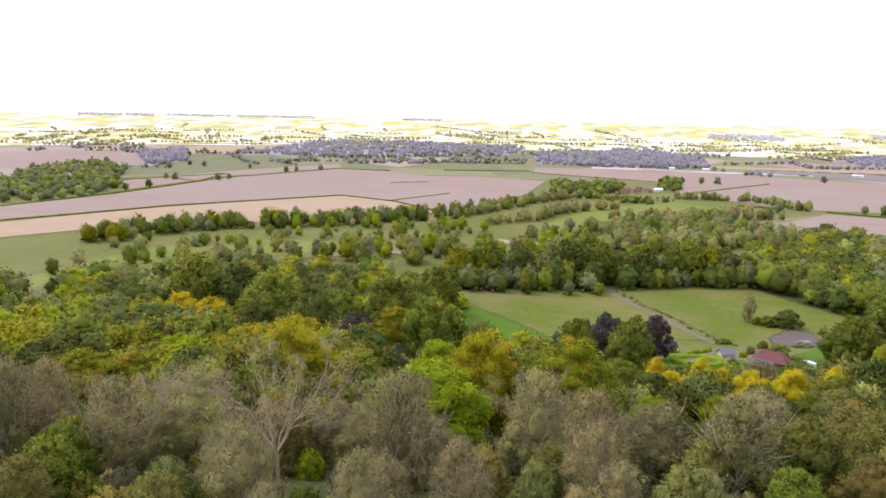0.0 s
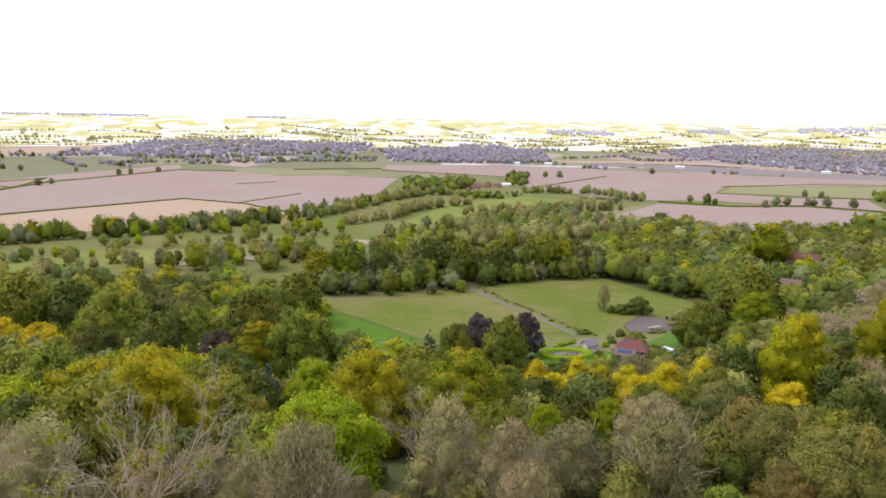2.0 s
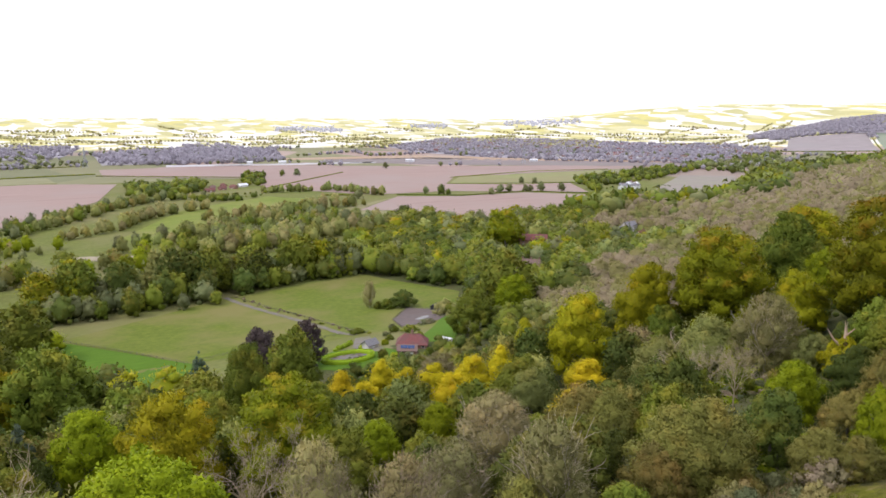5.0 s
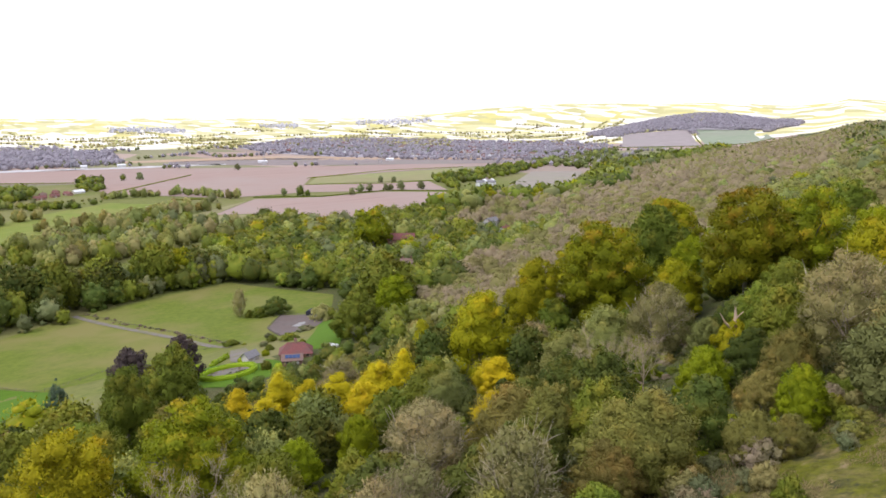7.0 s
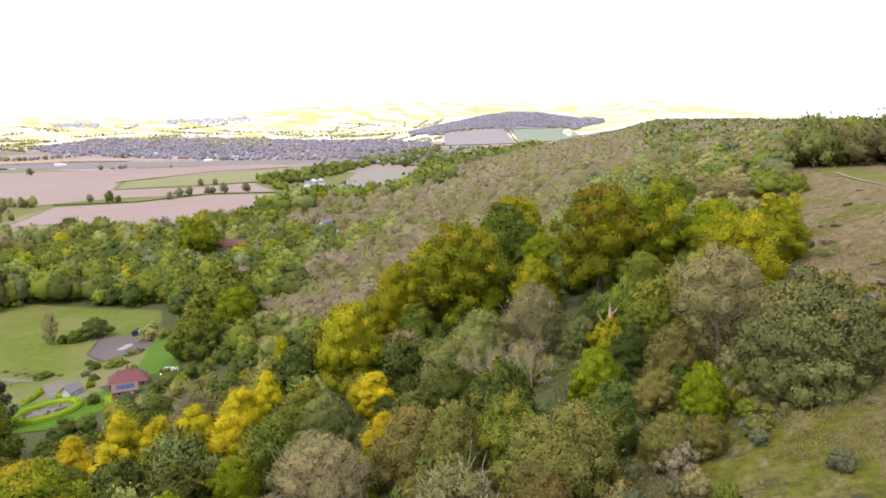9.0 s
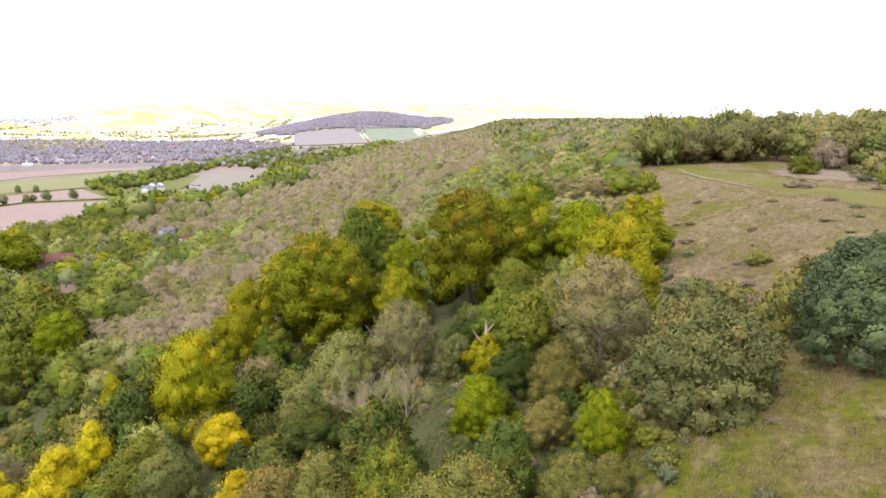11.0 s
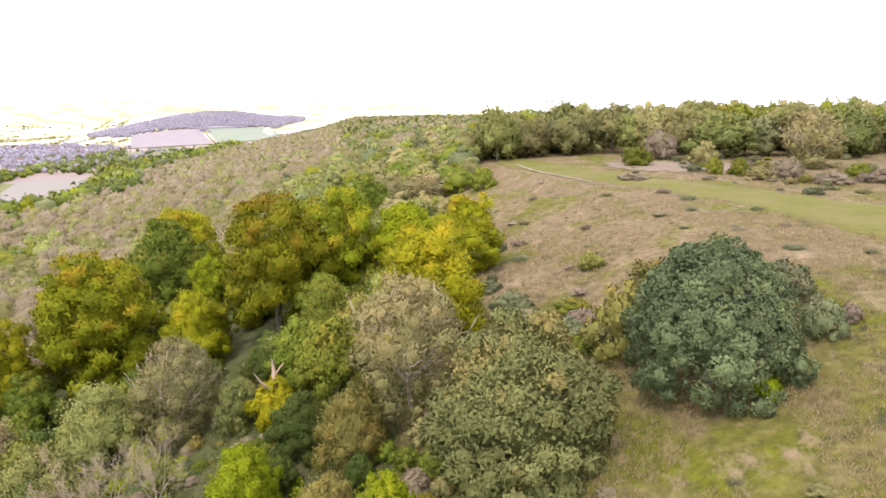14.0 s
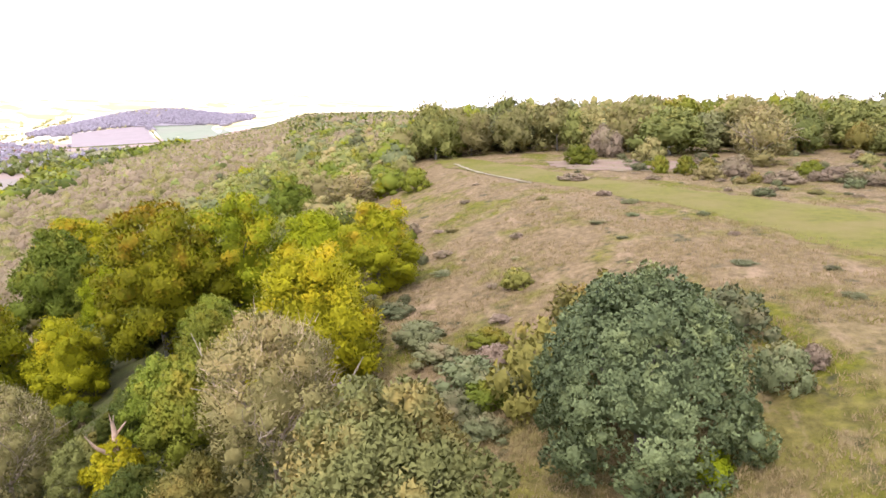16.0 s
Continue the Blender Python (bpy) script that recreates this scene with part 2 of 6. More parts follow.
FIELD = {
    # Mauve-grey with haze in the colour, matched to the far wood leaves.
    "woodfloor": surface("hazed_wood_floor", (0.30, 0.275, 0.29), (0.36, 0.335, 0.35), 0.06, (0.29, 0.27, 0.26), 0.01),
    "tan": surface("ripe_stubble", (0.347, 0.235, 0.14), (0.448, 0.314, 0.196), 0.05, (0.392, 0.291, 0.202), 0.008, 0.95, 0.2, 0.1, ((0.15, 3, 1), 35)),
    "plough": surface("ploughed_chalk_soil", (0.27, 0.186, 0.152), (0.345, 0.247, 0.201), 0.06, (0.31, 0.236, 0.196), 0.007, 0.95, 0.2, 0.1, ((0.2, 3, 1), 60)),
    "clay": surface("bare_grey_soil", (0.23, 0.196, 0.162), (0.29, 0.247, 0.205), 0.06, (0.255, 0.238, 0.17), 0.01, 0.95, 0.2, 0.1),
    "sward": surface("pasture", (0.196, 0.211, 0.0733), (0.268, 0.261, 0.106), 0.06, (0.237, 0.211, 0.0977), 0.01, 0.95, 0.2, 0.1),
    "fairway": surface("fairway_grass", (0.135, 0.178, 0.0216), (0.2, 0.227, 0.0367), 0.08, (0.227, 0.216, 0.0594), 0.012, 0.95, 0.1, 0.05),
    "stubble": surface("pale_rough", (0.281, 0.266, 0.133), (0.333, 0.311, 0.163), 0.1, (0.266, 0.266, 0.111), 0.02),
    "sandpath": surface("worn_track", (0.296, 0.244, 0.163), (0.385, 0.326, 0.229), 0.2, (0.252, 0.237, 0.111), 0.03),
    "lawn": surface("lush_grass", (0.0594, 0.124, 0.00432), (0.0994, 0.184, 0.00756), 0.35, (0.0778, 0.146, 0.0054), 0.06, 0.95, 0.3, 0.08, ((0.3, 2.5, 1), 20)),
    "paddock": surface("grazed_grass", (0.0918, 0.123, 0.0108), (0.146, 0.175, 0.0194), 0.35, (0.184, 0.167, 0.0486), 0.022, 0.95, 0.3, 0.08),
    "embank": surface("dark_embankment", (0.19, 0.155, 0.145), (0.26, 0.21, 0.19), 0.03, (0.22, 0.19, 0.16), 0.01),
    "roadway": surface("pale_roadway", (0.459, 0.444, 0.429), (0.555, 0.54, 0.525), 0.05, (0.333, 0.296, 0.266), 0.02),
    # Hill-foot fields, paled in colour to look sunlit.
    "paleplough": surface("sun_tinted_soil", (0.26, 0.22, 0.205), (0.315, 0.27, 0.25), 0.03, (0.285, 0.25, 0.23), 0.006),
    "palesward": surface("sun_tinted_pasture", (0.21, 0.245, 0.16), (0.26, 0.295, 0.195), 0.03, (0.26, 0.27, 0.195), 0.006),
    "gravel": surface("gravel", (0.15, 0.128, 0.108), (0.22, 0.192, 0.165), 1.2, (0.16, 0.15, 0.08), 0.15),
    "sand": surface("arena_sand", (0.105, 0.085, 0.075), (0.16, 0.13, 0.115), 0.5, (0.14, 0.105, 0.09), 0.15),
    "green_path": surface("mown_grass", (0.095, 0.098, 0.012), (0.16, 0.152, 0.022), 0.6, (0.165, 0.138, 0.04), 0.09, 0.95, 0.3, 0.06),
    "chalk": surface("chalk_track", (0.25, 0.215, 0.145), (0.34, 0.295, 0.21), 0.8, (0.21, 0.20, 0.09), 0.3),
    "bracken": surface("pink_dry_bracken", (0.20, 0.135, 0.098), (0.28, 0.20, 0.145), 0.8, (0.19, 0.165, 0.085), 0.1, 0.95, 0.6, 0.15),
}


def patchwork(name, colours, size, angle):
    """Far fields: cells of one colour each, with a grain inside."""
    m, n, l, bs = nodes_of(name)
    geo = n.new("ShaderNodeNewGeometry")
    mp = n.new("ShaderNodeMapping")
    mp.inputs["Scale"].default_value = (1 / size, 0.55 / size, 0)
    mp.inputs["Rotation"].default_value = (0, 0, radians(angle))
    l.new(geo.outputs["Position"], mp.inputs[0])
    vo = n.new("ShaderNodeTexVoronoi")
    vo.inputs["Scale"].default_value = 1
    l.new(mp.outputs[0], vo.inputs["Vector"])
    sep = n.new("ShaderNodeSeparateColor")
    l.new(vo.outputs["Color"], sep.inputs[0])
    ramp = n.new("ShaderNodeValToRGB")
    ramp.color_ramp.interpolation = "CONSTANT"
    e = ramp.color_ramp.elements
    for k, c in enumerate(colours):
        p = e[k] if k < 2 else e.new(k / len(colours))
        p.position, p.color = k / len(colours), (*c, 1)
    l.new(sep.outputs[0], ramp.inputs[0])
    col = mixer(n, l, ramp.outputs[0], (0.75, 0.75, 0.72), noisy(n, l, 0.02, 4, 0.6, 0.3, 0.7), "MULTIPLY")
    col = mixer(n, l, ramp.outputs[0], col, 0.5)
    l.new(col, bs.inputs["Base Color"])
    bs.inputs["Roughness"].default_value = 0.95
    bs.inputs["Specular IOR Level"].default_value = 0.1
    return m


VALE = patchwork("vale_fields", [(0.23, 0.218, 0.115), (0.356, 0.265, 0.213), (0.196, 0.196, 0.103), (0.391, 0.299, 0.241), (0.253, 0.241, 0.127), (0.31, 0.241, 0.19)], 190, 25)
# Sunlight on the far land is put into these near-white and yellow colours.
FARVALE = patchwork("sun_tinted_far_fields", [(0.80, 0.76, 0.66), (0.60, 0.54, 0.2), (0.76, 0.72, 0.63), (0.66, 0.60, 0.31), (0.52, 0.48, 0.22), (0.78, 0.74, 0.66), (0.62, 0.57, 0.3)], 75, -20)

# ---- mesh helpers ----
def mesh_of(name, verts, faces, mats, index=None):
    me = bpy.data.meshes.new(name)
    me.from_pydata([tuple(v) for v in verts], [], [tuple(f) for f in faces])
    for m in mats:
        me.materials.append(m)
    if index is not None:
        me.polygons.foreach_set("material_index", np.asarray(index, dtype=np.int32))
    me.update()
    return me


def quick_mesh(name, verts, tris, mats, index=None, normals=None, tone=None):
    """A triangle mesh from arrays, for the large ones; normals round off the shading of foliage."""
    if normals is not None:
        a, b, c = (verts[tris[:, k]] for k in range(3))
        away = (np.cross(b - a, c - a) * normals[tris].mean(1)).sum(1) < 0
        tris = np.where(away[:, None], tris[:, ::-1], tris)
    me = bpy.data.meshes.new(name)
    nt = len(tris)
    me.vertices.add(len(verts))
    me.vertices.foreach_set("co", np.asarray(verts, dtype=np.float32).ravel())
    me.loops.add(nt * 3)
    me.loops.foreach_set("vertex_index", np.asarray(tris, dtype=np.int32).ravel())
    me.polygons.add(nt)
    me.polygons.foreach_set("loop_start", np.arange(0, nt * 3, 3, dtype=np.int32))
    for m in mats:
        me.materials.append(m)
    if index is not None:
        me.polygons.foreach_set("material_index", np.asarray(index, dtype=np.int32))
    me.update(calc_edges=True)
    if normals is not None:
        me.polygons.foreach_set("use_smooth", np.ones(nt, dtype=bool))
        given = me.attributes.new("custom_normal", "FLOAT_VECTOR", "POINT")
        given.data.foreach_set("vector", np.asarray(normals, dtype=np.float32).ravel())
    if tone is not None:
        kept = me.attributes.new("tone", "FLOAT_VECTOR", "POINT")
        kept.data.foreach_set("vector", np.asarray(tone, dtype=np.float32).ravel())
    return me


def part(name, me, parent, label=""):
    ob = new(name, me)
    ob.parent = parent
    return tagged(ob, label)


def drape(poly, lift, cell, ragged=0.0):
    """A polygon laid over the ground, cut fine enough to follow it."""
    bm = bmesh.new()
    pts = []
    for (x0, y0), (x1, y1) in zip(poly, poly[1:] + poly[:1]):
        k = max(1, int(math.hypot(x1 - x0, y1 - y0) / cell))
        for i in range(k):
            x, y = x0 + (x1 - x0) * i / k, y0 + (y1 - y0) * i / k
            if ragged:
                x += ragged * noise.noise((x * 0.35, y * 0.35, 1.7))
                y += ragged * noise.noise((x * 0.35, y * 0.35, 8.2))
            pts.append(bm.verts.new((x, y, 0)))
    bm.faces.new(pts)
    bmesh.ops.triangulate(bm, faces=bm.faces[:])
    for _ in range(5):
        long = [e for e in bm.edges if e.calc_length() > cell * 1.6]
        if not long:
            break
        bmesh.ops.subdivide_edges(bm, edges=long, cuts=1)
        bmesh.ops.triangulate(bm, faces=[f for f in bm.faces if len(f.verts) > 3])
    for v in bm.verts:
        v.co.z = ground_z(v.co.x, v.co.y) + lift
    bmesh.ops.recalc_face_normals(bm, faces=bm.faces[:])
    if sum(f.normal.z for f in bm.faces) < 0:
        bmesh.ops.reverse_faces(bm, faces=bm.faces[:])
    return bm


def bm_object(name, bm, mat, parent=None):
    me = bpy.data.meshes.new(name)
    bm.to_mesh(me)
    bm.free()
    me.materials.append(mat)
    ob = new(name, me)
    ob.parent = parent
    return ob


# ---- the ground: one sheet from the hilltop to the horizon ----
def build_ground():
    rings, spokes, cx, cy = 215, 360, 60.0, 60.0
    radii = [3.0 * (4930 / 3.0) ** (i / (rings - 1)) for i in range(rings)]
    verts, faces, index = [(cx, cy, ground_z(cx, cy))], [], []
    for r in radii:
        for s in range(spokes):
            a = 2 * math.pi * s / spokes
            x, y = cx + r * math.sin(a), cy + r * math.cos(a)
            verts.append((x, y, ground_z(x, y)))

    def kind(x, y):
        r, v = math.hypot(x, y), across(x, y)
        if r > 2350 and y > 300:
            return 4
        if r > 1250 and v > 200:
            return 3
        if v < 50:
            return 0 if x < 420 else 1
        if v < 230 or (x > 150 and y < 640 and v < 420):
            return 1
        return 2

    for s in range(spokes):
        faces.append((0, 1 + (s + 1) % spokes, 1 + s))
        index.append(0)
    for i in range(rings - 1):
        for s in range(spokes):
            a, b = 1 + i * spokes + s, 1 + i * spokes + (s + 1) % spokes
            faces.append((a, b, b + spokes, a + spokes))
            index.append(kind(verts[a][0], verts[a][1]))
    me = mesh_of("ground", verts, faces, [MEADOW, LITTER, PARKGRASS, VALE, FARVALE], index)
    if me.polygons[5000].normal.z < 0:
        me.flip_normals()
    me.polygons.foreach_set("use_smooth", np.ones(len(me.polygons), dtype=bool))
    tagged(new("ground", me), "grassy hilltop falling over a wooded slope to a wide vale", "ground", kind="structure")


build_ground()

# ---- fields, lawns and tracks laid on the ground ----
def field(kind, poly, label, name="field", ragged=0.0, cell=None, lift=None):
    near = min(math.hypot(x, y - 30) for x, y in poly)
    ob = bm_object(name, drape(poly, lift if lift is not None else (0.12 if near < 450 else 0.35), cell or (6 if near < 450 else 30), ragged), FIELD[kind])
    return tagged(ob, label, name.replace("_", " "), kind="structure")


NAMES = {"tan": "harvested field of pale golden stubble", "plough": "wide ploughed field of pinkish chalky soil", "clay": "bare grey-brown field beside the wood",
         "sward": "green pasture between ploughed fields", "fairway": "mown light-green golf fairway among trees", "stubble": "pale rough grass on the golf course",
         "sandpath": "worn sandy track across the golf course", "lawn": "lush green grass in the lower paddock", "embank": "dark bare embankment beside the road",
         "paleplough": "bare field below the wooded hill, sun put into its pale colour", "palesward": "green field below the wooded hill, sun put into its pale colour", "roadway": "pale road with works across the vale"}
OPEN = []
OPEN.append([(-422, 503), (-479, 573), (-380, 737), (-223, 899), (-143, 848), (-84, 763), (-122, 694), (-196, 684), (-259, 632), (-340, 595), (-378, 560), (-412, 516)])
field("tan", OPEN[-1], NAMES["tan"])
OPEN.append([(-495, 580), (-387, 751), (-227, 913), (-145, 860), (-81, 774), (-43, 827), (20, 986), (57, 1222), (-58, 1277), (-150, 1259), (-237, 1336), (-346, 1371), (-473, 1115), (-503, 832), (-561, 659)])
field("plough", OPEN[-1], NAMES["plough"])
OPEN.append([(-954, 1134), (-1261, 1505), (-1187, 1770), (-946, 1679), (-731, 1341), (-771, 1246)])
field("plough", OPEN[-1], NAMES["plough"])
OPEN.append([(-608, 993), (-515, 1266), (-382, 1512), (-348, 1402), (-486, 1146), (-520, 902)])
field("plough", OPEN[-1], NAMES["plough"])
OPEN.append([(-1072, 1936), (-715, 2503), (-630, 2304), (-787, 1942), (-762, 1766), (-874, 1713)])
field("tan", OPEN[-1], NAMES["tan"])
OPEN.append([(46, 1545), (323, 1554), (647, 1363), (951, 1214), (1073, 1054), (937, 1086), (592, 1093), (511, 977), (686, 889), (623, 769), (545, 822), (458, 881), (384, 884), (341, 902), (250, 1050), (256, 1242), (45, 1381)])
field("plough", OPEN[-1], NAMES["plough"])
OPEN.append([(594, 1081), (913, 1066), (838, 957), (706, 902), (522, 984)])
field("sward", OPEN[-1], NAMES["sward"])
OPEN.append([(371, 852), (446, 813), (544, 809), (601, 743), (548, 683), (370, 620), (309, 659), (312, 722), (274, 746)])
field("plough", OPEN[-1], NAMES["plough"])
OPEN.append([(251, 757), (363, 847), (273, 746), (308, 718), (307, 655), (249, 666)])
field("sward", OPEN[-1], NAMES["sward"])
OPEN.append([(646, 691), (947, 908), (1024, 852), (798, 676), (619, 645)])
field("clay", OPEN[-1], NAMES["clay"])
OPEN.append([(26, 673), (102, 850), (223, 939), (245, 890), (157, 781), (75, 611), (41, 602)])
field("fairway", OPEN[-1], NAMES["fairway"])
OPEN.append([(142, 637), (187, 678), (183, 644), (145, 606)])
field("fairway", OPEN[-1], NAMES["fairway"])
OPEN.append([(-301, 372), (-280, 495), (-197, 552), (-94, 560), (-89, 534), (-197, 477), (-265, 399), (-278, 341)])
field("fairway", OPEN[-1], NAMES["fairway"])
OPEN.append([(30, 632), (102, 815), (218, 932), (272, 872), (179, 784), (98, 682), (54, 606)])
field("fairway", OPEN[-1], NAMES["fairway"])
OPEN.append([(238, 878), (268, 851), (251, 789), (201, 770)])
field("stubble", OPEN[-1], NAMES["stubble"])
OPEN.append([(-146, 508), (-89, 534), (-49, 538), (-47, 524), (-89, 506), (-141, 489)])
field("sandpath", OPEN[-1], NAMES["sandpath"])
OPEN.append([(-19, 600), (47, 573), (76, 579), (74, 566), (45, 556), (-19, 579)])
field("sandpath", OPEN[-1], NAMES["sandpath"])
OPEN.append([(11, 320), (29, 296), (16, 228), (0, 224)])
field("lawn", OPEN[-1], NAMES["lawn"])
OPEN.append([(550, 1667), (817, 1630), (1261, 1091), (1185, 1027), (750, 1349), (518, 1576)])
field("embank", OPEN[-1], NAMES["embank"])
OPEN.append([(180, 1626), (400, 1570), (626, 1530), (612, 1496), (387, 1523), (172, 1566)])
field("roadway", OPEN[-1], NAMES["roadway"])
OPEN.append([(451, 1751), (817, 1723), (1237, 1250), (1179, 1212), (755, 1597), (434, 1693)])
field("tan", OPEN[-1], NAMES["tan"])
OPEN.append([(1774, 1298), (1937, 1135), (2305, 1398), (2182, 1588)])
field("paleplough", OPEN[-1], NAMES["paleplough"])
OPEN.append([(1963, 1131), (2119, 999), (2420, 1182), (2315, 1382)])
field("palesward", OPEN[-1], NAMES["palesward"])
field("paddock", [(-23, 372), (26, 301), (95, 298), (116, 268), (124, 268), (182, 356), (157, 440), (61, 420)], "grazed green paddock bordered by tall trees", "paddock")
field("lawn", [(-16, 290), (-23, 371), (25, 300), (20, 236)], "lush green lower paddock beside the wood", "paddock")
field("lawn", [(108, 232), (128, 258), (150, 290), (141, 300), (118, 268), (100, 246)], "bright green lawn beside the cottage", "lawn", lift=0.2)
field("gravel", [(61, 420), (64, 421), (97.5, 300), (94.5, 299)], "straight pale gravel track through the paddock", "track", lift=0.25)
field("sand", [(116, 293), (123, 319), (139, 337), (152, 325), (146, 303), (133, 290)], "dark sandy riding arena with a puddle", "riding_arena", lift=0.3)
field("gravel", [(80, 262), (92, 290), (98, 288), (89, 262), (87, 248), (84, 240), (79, 246)], "grey gravel yard beside the cottage", "yard", lift=0.2)
RIDE = [(325, 74), (287, 52), (230, 22), (168, -20), (110, -52), (96, -34), (130, -8), (177, 9), (212, 28), (258, 58), (282, 72), (322, 82)]
field("green_path", RIDE, "mown light-green grass ride across the hilltop", "grass_ride", ragged=3.0, cell=4, lift=0.05)
field("chalk", [(290, 69.4), (283, 67), (268, 62.2), (255, 57), (240, 48.5), (226, 40.6), (226.6, 39.9), (240.8, 47.6), (256, 56), (269, 61.2), (284, 66), (291, 68.3)],
      "narrow chalk footpath along the grass ride", "footpath", ragged=0.8, cell=2.5, lift=0.22)
field("bracken", [(252, 24), (266, 34), (282, 36), (292, 22), (288, 2), (276, -8), (262, -12), (252, -2), (244, 10)], "patch of pinkish dry bracken on the hilltop", "bracken_patch", ragged=5, cell=2.5, lift=0.16)

# ---- foliage in arrays ----
def icosphere_arrays(subdivisions):
    bm = bmesh.new()
    bmesh.ops.create_icosphere(bm, subdivisions=subdivisions, radius=1)
    bm.verts.ensure_lookup_table()
    v, f = np.array([w.co for w in bm.verts]), np.array([[w.index for w in g.verts] for g in bm.faces])
    bm.free()
    return v, f


ICO1, ICO2 = icosphere_arrays(1), icosphere_arrays(2)


def unit(a):
    return a / np.maximum(np.linalg.norm(a, axis=-1, keepdims=True), 1e-9)


def sprays(rng, p, out, size, slim, lean, up, single=False, feather=0.6):
    """Kite-shaped sprays of leaves at the points p, facing out: four corners, two triangles each."""
    k = len(p)
    nrm = unit(out * 0.8 + np.array([0, 0, up]) + rng.normal(0, lean, (k, 3)))
    tan = unit(np.cross(nrm, rng.normal(0, 1, (k, 3))))
    reach = unit(out * 0.75 + np.array([0, 0, 0.3]) + rng.normal(0, 0.5, (k, 3)))
    feathery = rng.random(k) < feather
    tan[feathery] = reach[feathery]
    nrm[feathery] = unit(np.cross(tan, np.cross(nrm, tan)))[feathery]
    bit = np.cross(nrm, tan)
    ln = (size * rng.uniform(0.6, 1.35, k) * np.where(feathery, 1.25, 1.0))[:, None]
    wd = ln * slim * rng.uniform(0.7, 1.2, k)[:, None]
    v = np.stack([p - tan * ln * 0.5, p + bit * wd * 0.5 + nrm * ln * 0.06, p + tan * ln * 0.5 - nrm * ln * 0.15, p - bit * wd * 0.5 + nrm * ln * 0.06], 1).reshape(-1, 3)
    if single:
        v = np.stack([p - tan * ln * 0.5, p + bit * wd * 0.62 + tan * ln * 0.12, p + tan * ln * 0.55 - nrm * ln * 0.15 - bit * wd * 0.3], 1).reshape(-1, 3)
        return v, np.arange(3 * k).reshape(-1, 3)
    base = np.arange(k)[:, None] * 4
    f = np.concatenate([base + [0, 1, 2], base + [0, 2, 3]], 1).reshape(-1, 3)
    return v, f


def join(chunks):
    """Vertices and faces (and normals and tones, where given) of several pieces as one."""
    vs, fs, at = [], [], 0
    for v, f, *_ in chunks:
        vs.append(v)
        fs.append(f + at)
        at += len(v)
    extra = [np.concatenate([c[k] for c in chunks]) for k in range(2, len(chunks[0]))]
    return (np.concatenate(vs), np.concatenate(fs), *extra)


def crown(seed, tall=2.1, base=0.12, lobes=18, lobe=(0.3, 0.46), count=3000, size=0.1, slim=0.8, core=0.7, spread=0.6, lean=0.42, up=0.35, shape="dome", fine=ICO1, single=False, middle=0.6, taper=0.45, shoots=0.25, flat=1.0):
    """A crown one unit in radius, 'tall' high from the ground, of many leaf sprays on uneven lobes."""
    rng = np.random.default_rng(seed)
    zc, zr = tall * (1 + base) / 2, tall * (1 - base) / 2
    i = np.arange(lobes) + 0.5
    zz = 1 - 1.9 * i / lobes
    a = i * 2.39996 + rng.uniform(0, 6)
    rr = np.sqrt(np.maximum(0, 1 - np.where(zz < 0, (0.72 if base > -0.2 else 0.92) * zz, zz) ** 2))
    d = np.stack([rr * np.cos(a), rr * np.sin(a), zz], 1) + rng.normal(0, 0.13, (lobes, 3))
    rad = rng.uniform(*lobe, lobes)
    scale_z = np.ones(lobes)
    if shape == "cone":
        h = rng.uniform(0, 1, lobes) ** 0.8
        d = np.stack([np.cos(a) * (1 - h) * 1.2, np.sin(a) * (1 - h) * 1.2, h * 2 - 1], 1)
        rad = 0.12 + 0.3 * (1 - h)
    c = d * np.array([spread, spread, 1]) * (1 - rad[:, None] * np.array([0, 0, 1 / max(zr, 0.1)]) * 0.9)
    c[:, 2] = np.minimum(zc + c[:, 2] * zr, tall - rad * 0.85)
    narrow = taper * rng.uniform(0.5, 1.4) * np.clip((c[:, 2] / tall - 0.3) / 0.7, 0, 1)
    c[:, :2] *= (1 - narrow)[:, None] * rng.uniform(0.85, 1.15, 2)
    c[:, :2] += rng.normal(0, 0.05, (lobes, 2))
    rad = rad * (1 - 0.4 * narrow)
    c[:, 0] += 0.12 * (c[:, 2] / tall - 0.4) * rng.uniform(-1, 1)
    axes = rad[:, None] * np.array([1, 1, flat])
    bough = rng.uniform(-0.5, 0.5, lobes + 1)
    if shape != "cone":
        c = np.vstack([c, [[0, 0, zc]]])
        axes = np.vstack([axes, [[middle, middle, middle * zr]]])
        d = np.vstack([d, [[0, 0, 0.3]]])
    area = (axes ** 2).sum(1)
    which = rng.choice(len(axes), count * 3, p=area / area.sum())
    dr = unit(rng.normal(0, 1, (count * 3, 3)) + 0.55 * unit(d[which]) + np.array([0, 0, 0.12]))
    dist = np.where(rng.random(count * 3) < 0.16, rng.uniform(1.0, 1.0 + shoots, count * 3), rng.uniform(0.8, 1.07, count * 3))
    p = c[which] + dr * axes[which] * dist[:, None]
    keep = p[:, 2] > max(0.02, tall * base * 0.5)
    for k in range(len(axes)):
        q = (p - c[k]) / axes[k]
        keep &= (np.einsum("ij,ij->i", q, q) > 0.61) | (which == k)
    p, dr, of = p[keep][:count], unit(dr[keep][:count] / axes[which][keep][:count]), which[keep][:count]
    v, f = sprays(rng, p, dr, size, slim, lean, up, single)
    whole = np.array([0, 0, zc - 0.25 * zr]), np.array([1, 1, zr])
    nn = unit(dr * 0.75 + unit((p - whole[0]) / whole[1]) * 0.55 + rng.normal(0, 0.17 if count > 500 else 0.08, p.shape) + [0, 0, 0.15])
